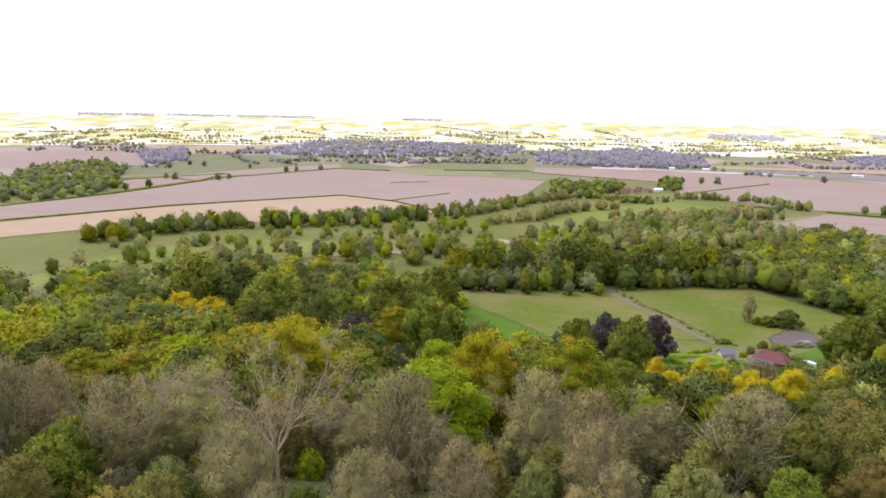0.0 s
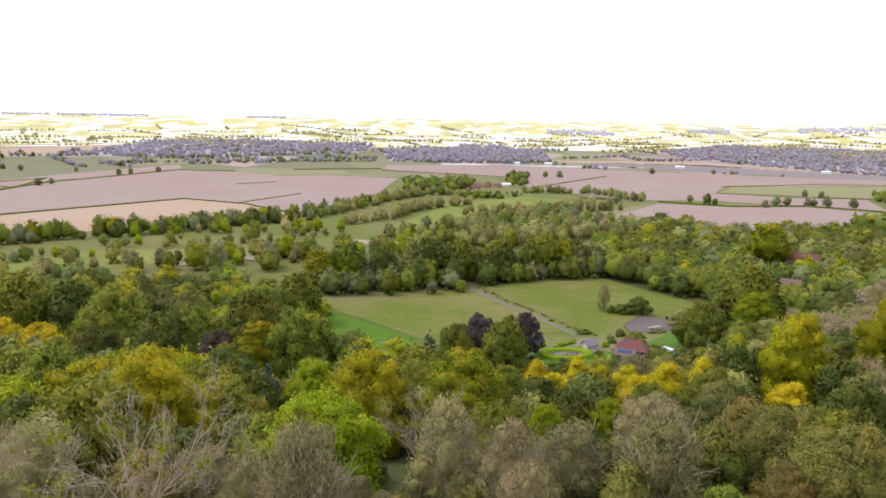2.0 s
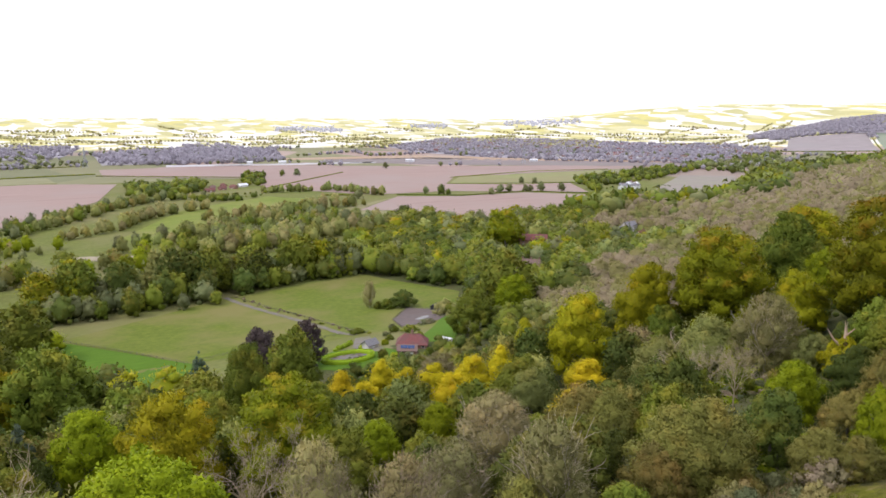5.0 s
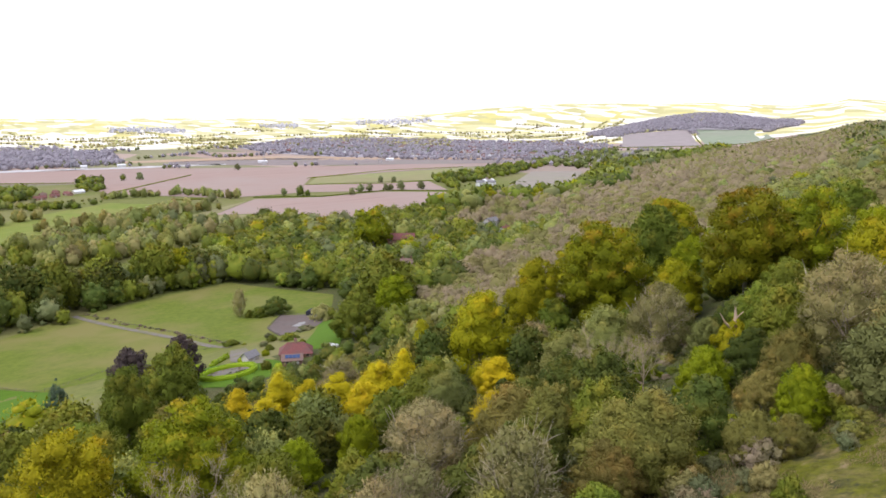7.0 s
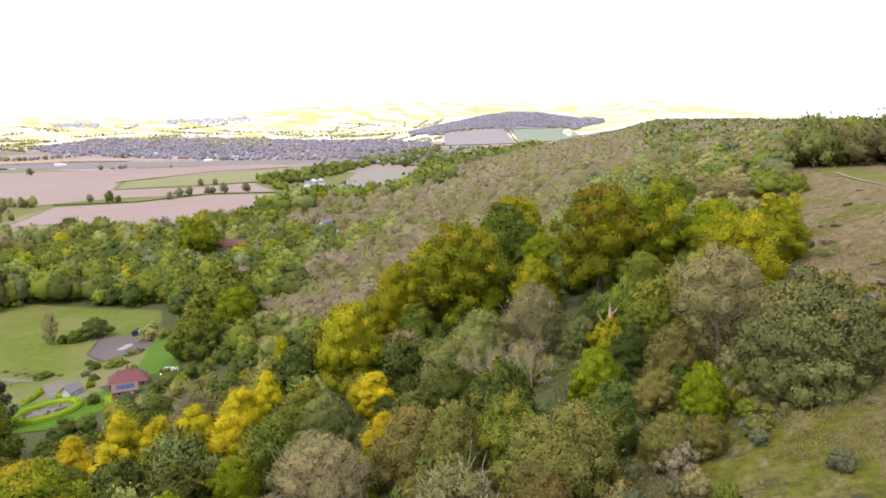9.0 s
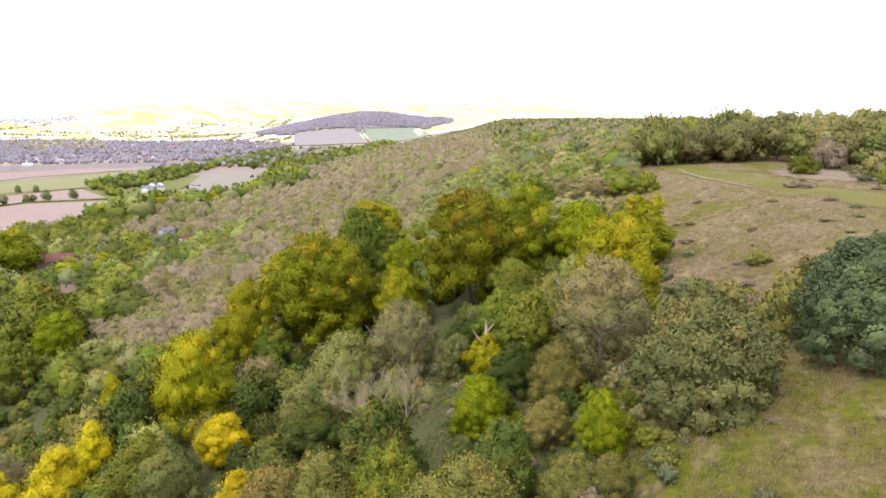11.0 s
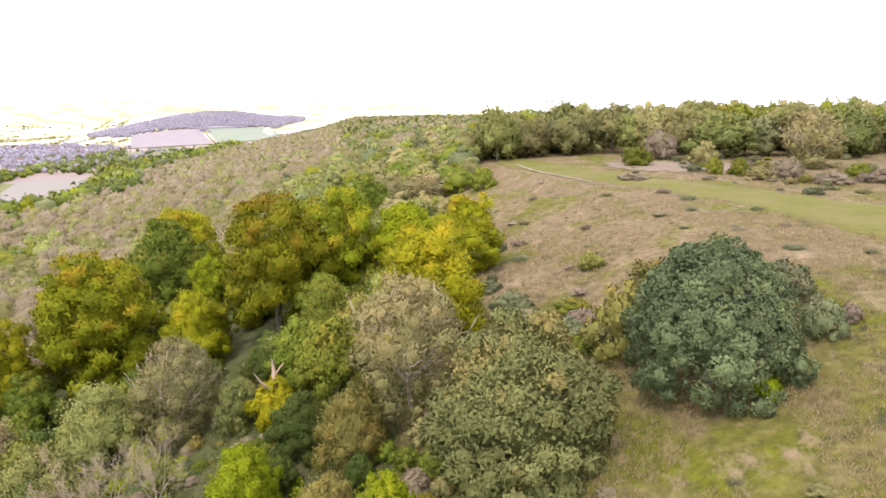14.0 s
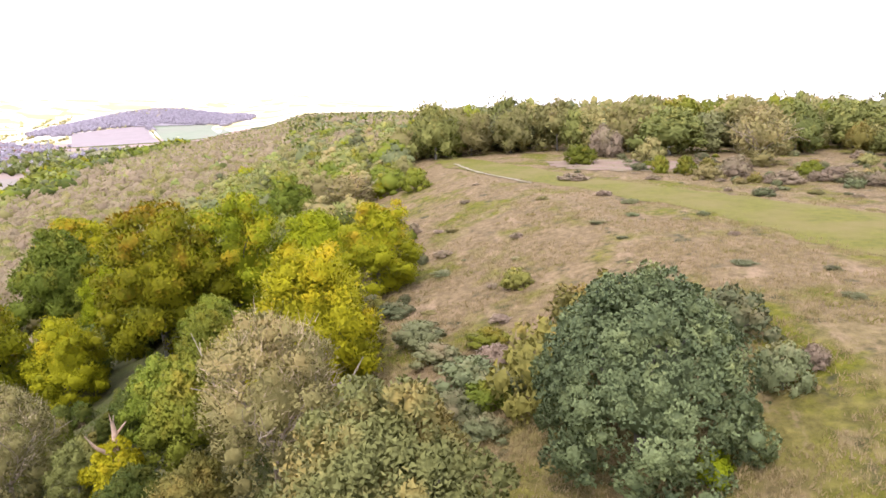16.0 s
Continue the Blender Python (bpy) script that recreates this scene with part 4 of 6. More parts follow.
plant("dark", 139.5, 341.6, 13, 9.4, 1)
STANDING.append((123.5, 350.2, 8))
plant("aspen", 123.5, 350.2, 8, 14.7, 1)
STANDING.append((424.1, 68.6, 34.1))
plant("vale", 424.1, 68.6, 34.1, 20.1, 1)
STANDING.append((388.7, 37.7, 22.3))
plant("aspen", 388.7, 37.7, 22.3, 18.8, 1)
STANDING.append((313.8, -25.8, 19.2))
plant("vale", 313.8, -25.8, 19.2, 16.3, 1)

# ---- the woods ----
def before_standing(x, y):
    """Whether (x, y) lies just before a tree that stands out, in the camera's view."""
    for a, b, w in STANDING:
        ux, uy = 5 - a, 30 - b
        k = math.hypot(ux, uy)
        along, aside = ((x - a) * ux + (y - b) * uy) / k, abs((x - a) * uy - (y - b) * ux) / k
        if 0 < along < 1.5 * w and aside < 0.5 * w:
            return True
    return False


# houses and garden things that show over or between the trees: x, y, half the width of the gap, its depth
SIGHTS = [(246, 376, 13, 60), (396, 431, 9, 60), (415, 471, 9, 60), (317, 472, 14, 70), (436, 490, 9, 60), (-144, 220, 8, 40), (-250, 325, 16, 60), (100, 236, 10, 26), (70, 240, 12, 30), (716, 790, 40, 120), (196, 1072, 46, 130)]


def in_sight_line(x, y):
    """Whether a tall tree at (x, y) would stand before one of the houses, as seen from the hill."""
    for a, b, half, deep in SIGHTS:
        ux, uy = -a, 30 - b
        k = math.hypot(ux, uy)
        along, aside = ((x - a) * ux + (y - b) * uy) / k, abs((x - a) * uy - (y - b) * ux) / k
        if -4 < along < deep and aside < half:
            return True
    return False


def near_standing(x, y, gap):
    return any(abs(x - a) < w * gap + 3 and math.hypot(x - a, y - b) < w * gap + 2.2 for a, b, w in STANDING)


EDGE = [(-400, 35), (-60, 42), (0, 46), (50, 62), (64, 52), (80, 56), (87, 58), (104, 58), (119, 62), (171, 66), (243, 84), (310, 84), (345, 60)]
FOOT = [(-420, 280), (-277, 335), (-240, 400), (-170, 408), (-85, 450), (-60, 405), (-25, 370), (-18, 262), (0, 222), (20, 205), (60, 212), (84, 214), (112, 222), (118, 238), (132, 262), (184, 345),
        (190, 420), (192, 540), (230, 590), (294, 662), (362, 590), (410, 588), (537, 655), (640, 632), (763, 640), (1016, 812), (1300, 905), (1720, 1010), (1860, 1030)]
CLEAR = [(-142, 219, 14), (258, 388, 12), (408, 445, 13), (420, 470, 12), (96, 74, 6), (102, 82, 6), (97, 80, 5), (92, 86, 5), (70, 62, 5), (-250, 335, 16), (246, 376, 9), (396, 431, 6), (415, 471, 6), (317, 472, 11), (436, 490, 7), (104, 230, 8), (112, 236, 6), (-246, 320, 8), (-228, 313, 5)]


GAP = [(184, 358), (205, 350), (240, 590), (192, 560), (164, 480), (160, 448)]


def line(x, tab):
    for (a, p), (b, q) in zip(tab, tab[1:]):
        if a <= x <= b:
            return p + (q - p) * (x - a) / (b - a)
    return tab[0][1] if x < tab[0][0] else tab[-1][1]


def hill_wood_edge(y):
    return line(y, [(-400, 150), (-200, 225), (-74, 288), (-32, 312), (28, 328), (70, 322), (90, 310)])


def wooded(x, y):
    if any(math.hypot(x - a, y - b) < r for a, b, r in CLEAR):
        return ""
    if y < 90 and x > hill_wood_edge(y) + 6 * noise.noise((x * 0.05, y * 0.05, 3)):
        return "hill"
    if inside(x, y, GAP):
        return "lower"
    if line(x, EDGE) < y < line(x, FOOT):
        if x > 1800:
            return ""
        v = across(x, y) + 38 * noise.noise((x * 0.018, y * 0.018, 7.1))
        if x < 20 and y < 105:
            return "withered"
        if (x > 210 and v < 235) or (x > 140 and 118 < v < 250) or (x > 380 and y < line(x, FOOT) - 60 - 25 * noise.noise((x * 0.01, y * 0.01, 2.2))):
            return "upper"
        if v < 205 and x > -30:
            return "slope"
        return "lower"
    return ""


# kinds of each wood, in an order that runs in patches
MIX = {
    "withered": (["ash", "aspen", "green", "ash", "sallow", "ash", "rust", "ash", "green", "bare"], 9, 1.1),
    "slope": (["dark", "green", "dark", "green", "sallow", "dark", "green", "rust", "dark", "green", "aspen", "dark"], 9, 1.1),
    "upper": (["scrub", "thicket", "scrub", "scrub", "thicket", "scrub", "sallow", "scrub", "thicket"], 10.5, 0.95),
    "lower": (["green", "dark", "green", "sallow", "green", "dark", "beech", "green", "vale", "dark", "sallow", "green"], 15, 0.95),
    "hill": (["sallow", "thicket", "vale", "sallow", "aspen", "thicket", "rust", "green"], 17, 1.13),
}
WOODS = {"withered": "thinning brownish wood of withering ash on the slope", "slope": "mixed autumn wood on the slope",
         "upper": "pale olive and brown scrub wood along the escarpment", "lower": "dense dark green wood round the paddock",
         "hill": "mixed green and russet wood along the hilltop"}
random.seed(5)
spots = []
gy = 30
while gy < 1400:
    gx = -420
    while gx < 1850:
        far = math.hypot(gx, gy - 40)
        step = 7.8 if far < 210 else 9.5 if gx > 140 and far < 700 else 12 if far < 560 else 14
        x, y = gx + random.uniform(-0.45, 0.45) * step, gy + random.uniform(-0.45, 0.45) * (7.8 if gy < 230 else 11.5 if gy < 560 else 14)
        zone = wooded(x, y)
        if zone and zone != "hill" and x > -0.8 * y - 60:
            spots.append((x, y, zone))
        gx += step
    gy += 7.8 if gy < 230 else 11.5 if gy < 560 else 14
for _ in range(1500):
    x, y = random.uniform(150, 520), random.uniform(-300, 90)
    if wooded(x, y) == "hill" and x < hill_wood_edge(y) + 190 and all(math.hypot(x - a, y - b) > 7.5 for a, b, q in spots[-400:]):
        spots.append((x, y, "hill"))

woodland = {}


def arrays_for_stuff(kind, variant, detail):
    key = ("stuff", kind, variant, detail)
    if key not in PROTO:
        v, f, nn, tone = tree_arrays(kind, 900 + 13 * variant + sorted(WORDS).index(kind), detail)
        tv, tf = tube((0, 0, -0.05), (0, 0, SHAPES[kind]["tall"] * 0.5), 0.05, 0.03, 5)
        PROTO[key] = (v, f, nn, tone, tv, tf)
    return PROTO[key]


def stuff_tree(store, kind, x, y, width, height, detail):
    variant = random.randrange(3)
    v, f, nn, tone, tv, tf = arrays_for_stuff(kind, variant, detail)
    a = random.uniform(0, 6.283)
    m = np.array([[math.cos(a), math.sin(a), 0], [-math.sin(a), math.cos(a), 0], [0, 0, 1]])
    sc = np.array([width / 2, width / 2, height / SHAPES[kind]["tall"]])
    at = np.array([x, y, ground_z(x, y)])
    store.append((v @ m * sc + at, f, unit(nn @ m / sc), tone + [0, 0, random.random()], kind))
    if detail > 0:
        tw = tv @ m * sc
        store.append((tw + at, tf, unit(tw * [1, 1, 0.01]), np.zeros((len(tw), 3)), "bark"))


def finish_stuff(name, store, label, category):
    kinds = sorted({s[4] for s in store})
    v, f, nn, tone = join([s[:4] for s in store])
    index = np.concatenate([np.full(len(s[1]), kinds.index(s[4])) for s in store])
    ob = new(name, quick_mesh(name, v, f, [BARK if k == "bark" else LEAF[k] for k in kinds], index, nn, tone))
    return tagged(ob, label, category, kind="stuff")


def small_tree(store, kind, x, y, s, leaves=9):
    """A tree so far off that a few clumps and sprays make it."""
    rng = np.random.default_rng(random.randrange(10 ** 6))
    z = ground_z(x, y)
    own = [0, 0, rng.random()]
    v, f = ICO1
    q = v * (1 + 0.22 * rng.uniform(-1, 1, len(v))[:, None]) * s * np.array([0.5, 0.5, 0.42])
    store.append((q + [x, y, z + s * 0.42], f, unit(q), np.tile(own, (len(q), 1)), kind))
    p = unit(rng.normal(0, 1, (leaves, 3)) + [0, 0, 0.4])
    v, f = sprays(rng, p * s * 0.5 + [x, y, z + s * 0.45], p, s * 0.3, 0.7, 0.35, 0.4, True)
    store.append((v, f, p.repeat(3, 0), np.tile(own, (len(v), 1)), kind))


single = 0
for x, y, zone in spots:
    kinds, size, aspect = MIX[zone]
    if near_standing(x, y, 0.42):
        continue
    if zone == "upper" and x < 430 and across(x, y) < 105:
        kinds, size = ["sallow", "thicket", "green", "aspen", "sallow", "vale", "beech", "scrub", "green", "sallow"], 12
    if zone == "lower" and x < 20:
        kinds = ["dark", "green", "beech", "dark", "gold_beech", "green", "dark", "sallow", "limegreen", "dark", "green"]
    elif zone == "upper" and x > 430 and across(x, y) < 45:
        kinds = ["vale", "thicket", "green", "scrub", "vale", "dark", "thicket"]
    u = 0.5 + 0.75 * noise.noise((x * 0.022, y * 0.022, 4.4)) + random.gauss(0, 0.2)
    kind = kinds[int(u % 1 * len(kinds))]
    if kind == "bare" and x > -28:
        kind = "ash"
    w = size * (random.uniform(0.7, 1.3) if zone != "hill" else random.uniform(0.78, 1.16))
    edge = y - line(x, EDGE)
    if zone != "hill" and edge < 14:
        w *= 0.6 + 0.03 * max(0, edge)
    if in_sight_line(x, y):
        w *= 0.42
    elif before_standing(x, y):
        w *= 0.45 if zone == "withered" else 0.55
    elif zone == "lower" and x < 20:
        w *= 0.92
    elif 15 < x < 115 and y > 166:
        w *= 0.5
    if kind == "ash":
        w *= 0.85
    h = w * aspect * random.uniform(0.85, 1.15) * (1.35 if kind == "ash" else 1)
    if zone == "slope" and y > 120 and kind in ("golden",):
        kind = "green"
    far = math.hypot(x - 10, y - 40)
    if zone in ("withered", "slope") and -75 < x < 150 and y < 165 and single < 290:
        plant(kind, x, y, w, h, 2 if y < 100 else 1, group="trees of the wooded slope")
        single += 1
    else:
        if kind == "bare":
            kind = "ash"
        store = woodland.setdefault(zone, [])
        if far < 720:
            stuff_tree(store, kind, x, y, w * (1.12 if zone == "lower" else 1.22), h, 2 if far < 128 else 1 if far < 165 or (zone == "hill" and x < hill_wood_edge(y) + 30) else 0 if far < 400 else -1)
        else:
            small_tree(store, kind, x, y, w * 1.3)
for zone, store in woodland.items():
    finish_stuff("woodland", store, WOODS[zone], "woodland")

# ---- rows and clumps of trees in the vale ----
random.seed(11)
vale_trees, far_trees = [], []


def row(kinds, pts, step, size, band):
    for (x0, y0), (x1, y1) in zip(pts, pts[1:]):
        k = max(1, int(math.hypot(x1 - x0, y1 - y0) / step))
        for i in range(k):
            s = size * random.uniform(0.65, 1.25)
            x, y = x0 + (x1 - x0) * (i + random.random()) / k + random.gauss(0, band), y0 + (y1 - y0) * (i + random.random()) / k + random.gauss(0, band)
            if in_sight_line(x, y):
                s *= 0.4
            stuff_tree(vale_trees, random.choice(kinds), x, y, s, s * random.uniform(0.95, 1.25), 1 if size > 16 else 0 if math.hypot(x, y) < 560 else -1)


def copse(kinds, poly, step, size):
    xs, ys = [p[0] for p in poly], [p[1] for p in poly]
    k = int((max(xs) - min(xs)) * (max(ys) - min(ys)) / step ** 2)
    for _ in range(k):
        x, y = random.uniform(min(xs), max(xs)), random.uniform(min(ys), max(ys))
        if inside(x, y, poly):
            s = size * random.uniform(0.7, 1.3) * (0.35 if in_sight_line(x, y) else 1)
            if math.hypot(x, y) < 950:
                stuff_tree(far_trees, random.choice(kinds), x, y, s * 1.15, s, -1)
            else:
                small_tree(far_trees, random.choice(kinds), x, y, s)


row(["green", "vale", "beech"], [(-340, 512), (-315, 558), (-258, 604), (-183, 636), (-121, 686), (-49, 725)], 7.6, 14.3, 3)
row(["green", "sallow", "rust"], [(-50, 734), (25, 869), (73, 948)], 6.8, 10.4, 4)
row(["green", "vale", "sallow"], [(-65, 760), (25, 898), (86, 950), (148, 958)], 6.8, 10.4, 5)
row(["vale", "green"], [(205, 699), (241, 666), (266, 634)], 6.8, 14.3, 8)
row(["sallow", "aspen", "sallow"], [(109, 958), (170, 972), (239, 988), (327, 968), (358, 874)], 5.1, 10.4, 3)
row(["sallow", "rust", "aspen"], [(104, 747), (137, 748), (173, 748), (240, 784), (291, 786)], 5.1, 11.7, 3)
row(["sallow", "aspen", "green"], [(58, 617), (88, 619), (125, 657), (175, 670), (217, 674), (260, 658)], 5.1, 13, 3)
row(["sallow", "rust", "aspen"], [(92, 566), (132, 571), (169, 583), (205, 603), (254, 619)], 6, 14.3, 3)
row(["green", "aspen", "limegreen"], [(-193, 622), (-157, 640), (-114, 634), (-70, 632), (-24, 651)], 7.6, 10.4, 8)
row(["sallow", "rust", "aspen"], [(-25, 685), (17, 712), (72, 813), (129, 843)], 5.1, 11.7, 4)
row(["sallow", "aspen", "sallow"], [(68, 629), (125, 685), (203, 754), (262, 792)], 5.1, 13, 4)
row(["green", "sallow", "aspen"], [(81, 554), (144, 579), (201, 647)], 6, 14.3, 5)
row(["green", "limegreen", "rust"], [(-314, 513), (-264, 537), (-197, 552), (-127, 582), (-57, 623)], 13.6, 7.8, 16)
row(["green", "rust", "aspen"], [(-292, 410), (-248, 437), (-197, 477), (-142, 524)], 10.2, 11.7, 12)
row(["green", "vale", "green", "sallow", "beech", "dark"], [(-34, 426), (2, 437), (38, 441), (65, 444), (112, 452), (164, 458)], 6, 21, 3)
row(["green", "vale", "dark"], [(-33, 408), (2, 417), (37, 422), (56, 425)], 5.1, 14.3, 2)
row(["green", "vale", "dark"], [(68, 428), (109, 439), (160, 448)], 5.1, 14.3, 2)
row(["green", "rust", "limegreen"], [(-137, 475), (-88, 499), (-43, 520), (45, 538)], 8.5, 14.3, 8)
row(["vale", "green"], [(58, 417), (31, 417), (-20, 404)], 7.6, 11.7, 5)
row(["green", "vale", "sallow"], [(60, 566), (117, 577), (172, 616)], 7.6, 15.6, 8)
row(["dark", "beech"], [(-334, 508), (-303, 528)], 8, 17, 4)
row(["vale", "green", "dark"], [(-338, 512), (-312, 556), (-256, 602), (-181, 634), (-119, 684), (-60, 722)], 7, 13, 5)
row(["vale", "green", "sallow"], [(-300, 480), (-240, 520), (-170, 560), (-100, 590), (-30, 610)], 11, 10, 14)
row(["vale", "green", "sallow"], [(-250, 400), (-190, 440), (-130, 490), (-60, 530), (20, 560)], 10, 12, 13)
row(["vale", "sallow", "green"], [(10, 590), (70, 640), (150, 700), (230, 740)], 9, 11, 12)
row(["vale", "dark", "green"], [(70, 560), (130, 600), (190, 640), (240, 700)], 8, 12, 12)
row(["green", "vale", "beech"], [(-120, 470), (-70, 480), (-10, 490), (40, 500)], 9, 15, 9)
copse(["vale", "vale", "green", "sallow"], [(-652, 787), (-854, 1172), (-847, 1330), (-727, 1248), (-552, 935), (-516, 794), (-569, 718)], 15, 12)
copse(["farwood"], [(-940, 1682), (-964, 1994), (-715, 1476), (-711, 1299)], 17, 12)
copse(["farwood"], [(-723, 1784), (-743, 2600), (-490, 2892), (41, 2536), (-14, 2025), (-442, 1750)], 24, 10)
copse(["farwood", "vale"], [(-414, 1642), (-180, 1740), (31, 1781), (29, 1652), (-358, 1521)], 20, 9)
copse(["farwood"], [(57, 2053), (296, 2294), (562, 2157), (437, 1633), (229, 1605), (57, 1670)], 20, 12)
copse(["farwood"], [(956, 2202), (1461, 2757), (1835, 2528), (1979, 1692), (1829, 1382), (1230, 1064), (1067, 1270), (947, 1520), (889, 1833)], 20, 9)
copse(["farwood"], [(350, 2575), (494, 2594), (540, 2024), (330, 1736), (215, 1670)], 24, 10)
copse(["vale", "dark", "sallow"], [(1098, 1064), (1714, 1278), (1317, 974), (1065, 870), (1060, 937)], 20, 12)
copse(["dark", "green"], [(63, 1170), (182, 1165), (159, 1027), (60, 1009)], 11, 11)
copse(["dark", "green"], [(155, 1003), (234, 984), (181, 893), (112, 923)], 12, 8)
copse(["dark", "green"], [(709, 919), (1084, 1065), (1081, 989), (826, 864), (638, 772)], 13, 10)
copse(["dark", "green"], [(274, 1327), (312, 1321), (257, 1096), (226, 1104)], 12, 9)

# Sheets added under the far woods and town, painted in the haze colour.
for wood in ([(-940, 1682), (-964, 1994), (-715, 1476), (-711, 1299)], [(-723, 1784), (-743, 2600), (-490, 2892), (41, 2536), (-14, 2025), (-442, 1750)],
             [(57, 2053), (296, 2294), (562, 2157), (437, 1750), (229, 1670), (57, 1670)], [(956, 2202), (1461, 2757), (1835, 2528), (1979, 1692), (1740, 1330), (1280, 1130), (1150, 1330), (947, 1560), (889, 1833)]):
    field("woodfloor", wood, "mauve-grey floor of a far wood, haze put into its colour", "wood_floor", cell=60, lift=0.6)
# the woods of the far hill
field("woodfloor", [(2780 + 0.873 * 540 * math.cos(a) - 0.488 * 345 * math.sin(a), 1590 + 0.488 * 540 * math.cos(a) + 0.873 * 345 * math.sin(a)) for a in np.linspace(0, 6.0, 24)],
      "mauve-grey floor of the far hill wood, haze put into its colour", "wood_floor", ragged=0, cell=60, lift=3)
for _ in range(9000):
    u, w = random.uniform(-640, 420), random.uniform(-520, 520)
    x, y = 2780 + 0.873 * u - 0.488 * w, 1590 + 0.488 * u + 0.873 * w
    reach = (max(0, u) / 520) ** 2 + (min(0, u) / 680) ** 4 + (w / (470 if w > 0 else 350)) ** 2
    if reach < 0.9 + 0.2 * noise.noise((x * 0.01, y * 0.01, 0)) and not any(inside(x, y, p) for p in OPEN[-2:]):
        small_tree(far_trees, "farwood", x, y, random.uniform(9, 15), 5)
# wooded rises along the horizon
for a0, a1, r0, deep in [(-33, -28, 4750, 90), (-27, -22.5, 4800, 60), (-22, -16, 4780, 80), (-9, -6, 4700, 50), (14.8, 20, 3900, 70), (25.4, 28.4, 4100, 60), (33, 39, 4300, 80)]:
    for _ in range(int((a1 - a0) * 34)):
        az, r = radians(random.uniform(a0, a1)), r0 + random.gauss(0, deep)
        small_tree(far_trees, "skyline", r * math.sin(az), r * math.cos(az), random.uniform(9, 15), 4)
# hedgerows and spinneys of the far vale
for _ in range(330):
    az, r = radians(random.uniform(-42, 66)), random.uniform(1450, 3900)
    x, y, a = r * math.sin(az), r * math.cos(az), radians(random.choice([20, 110]) + random.gauss(0, 12))
    if across(x, y) < 420:
        continue
    for i in range(int(random.uniform(8, 26))):
        qx, qy = x + math.cos(a) * i * 15 + random.gauss(0, 3), y + math.sin(a) * i * 15 + random.gauss(0, 3)
        if across(qx, qy) > 400 and not any(inside(qx, qy, p) for p in OPEN):
            # Beyond 2300 m the trees switch to the leaf colour with painted sun.
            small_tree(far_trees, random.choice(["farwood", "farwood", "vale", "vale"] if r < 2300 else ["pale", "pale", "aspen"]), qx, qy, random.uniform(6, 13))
finish_stuff("vale_trees", vale_trees, "trees and thickets dotted about the golf course", "trees")
finish_stuff("far_trees", far_trees, "distant hedgerow trees and woods of the vale", "trees")


# ---- single trees along the field hedges ----
random.seed(17)
for x, y in [(-861, 1178), (-745, 1071), (-554, 1070), (-534, 1060), (-468, 1071), (-459, 1094), (-418, 1260), (-404, 1277), (-370, 1322), (-513, 939), (-520, 891), (-512, 1324),
             (-656, 1368), (-612, 1339), (-765, 1742), (-798, 1665), (-850, 1867), (-827, 1355), (420, 867), (435, 850), (442, 843), (329, 1254), (355, 1251), (568, 1341),
             (317, 854), (489, 809), (514, 825), (529, 826), (555, 823), (562, 821), (577, 818), (602, 803), (618, 925), (637, 916)]:
    w = random.uniform(9, 14)
    plant(random.choice(["vale", "dark", "vale"]), x, y, w, w * random.uniform(0.9, 1.1), 0, group="trees along the field hedges")

# ---- hedges ----
def hedge(pts, width, height, kind="green", label="dark field hedge between ploughed fields", step=None, name="hedge"):
    rng = np.random.default_rng(int(abs(pts[0][0]) * 7 + abs(pts[0][1])))
    chunks = []
    for (x0, y0), (x1, y1) in zip(pts, pts[1:]):
        ln = math.hypot(x1 - x0, y1 - y0)
        gap = step or width * 0.9
        k = max(1, int(ln / gap))
        for i in range(k):
            q = (i + 0.5) / k
            x, y = x0 + (x1 - x0) * q, y0 + (y1 - y0) * q
            v, f = ICO1
            j = 1 + 0.25 * rng.uniform(-1, 1, len(v))[:, None]
            h = height * rng.uniform(0.75, 1.2)
            chunks.append((v * j * np.array([max(gap, width) * 0.62, max(gap, width) * 0.62, h * 0.6]) + [x, y, ground_z(x, y) + h * 0.42], f))
            p = unit(rng.normal(0, 1, (8, 3)) + [0, 0, 0.5])
            chunks.append(sprays(rng, p * np.array([width * 0.6, width * 0.6, h * 0.6]) + [x, y, ground_z(x, y) + h * 0.45], p, width * 0.4, 0.7, 0.5, 0.5))
    v, f = join(chunks)
    return tagged(new(name, quick_mesh(name, v, f, [LEAF[kind]])), label, "hedge")


hedge([(-477, 599), (-382, 742), (-225, 906)], 1.69, 1.4)
hedge([(-225, 906), (-144, 854), (-75, 765)], 1.69, 1.12)
hedge([(-548, 692), (-508, 867), (-473, 1115), (-346, 1371), (-239, 1350)], 2.25, 1.68)
hedge([(-610, 1013), (-505, 1190), (-485, 1034), (-575, 1103)], 1.69, 1.68)
hedge([(-154, 855), (-86, 968)], 1.69, 1.4)
hedge([(-195, 1104), (-139, 1144)], 1.69, 1.4)
hedge([(378, 871), (450, 819), (552, 821), (614, 759)], 1.69, 1.4)
hedge([(514, 976), (611, 908), (700, 895)], 1.69, 1.4)
hedge([(572, 1075), (782, 1123), (937, 1086)], 1.69, 1.4)
hedge([(250, 1050), (453, 1280)], 2.25, 1.68)
hedge([(288, 915), (336, 889)], 2.25, 2.24)
hedge([(-517, 1756), (-216, 1638), (19, 1656)], 2.81, 1.68)
hedge([(35, 1396), (259, 1254)], 2.25, 1.68)
hedge([(-1320, 1997), (-729, 2551)], 2.25, 1.68)
hedge([(-674, 854), (-600, 938)], 2.25, 1.68)
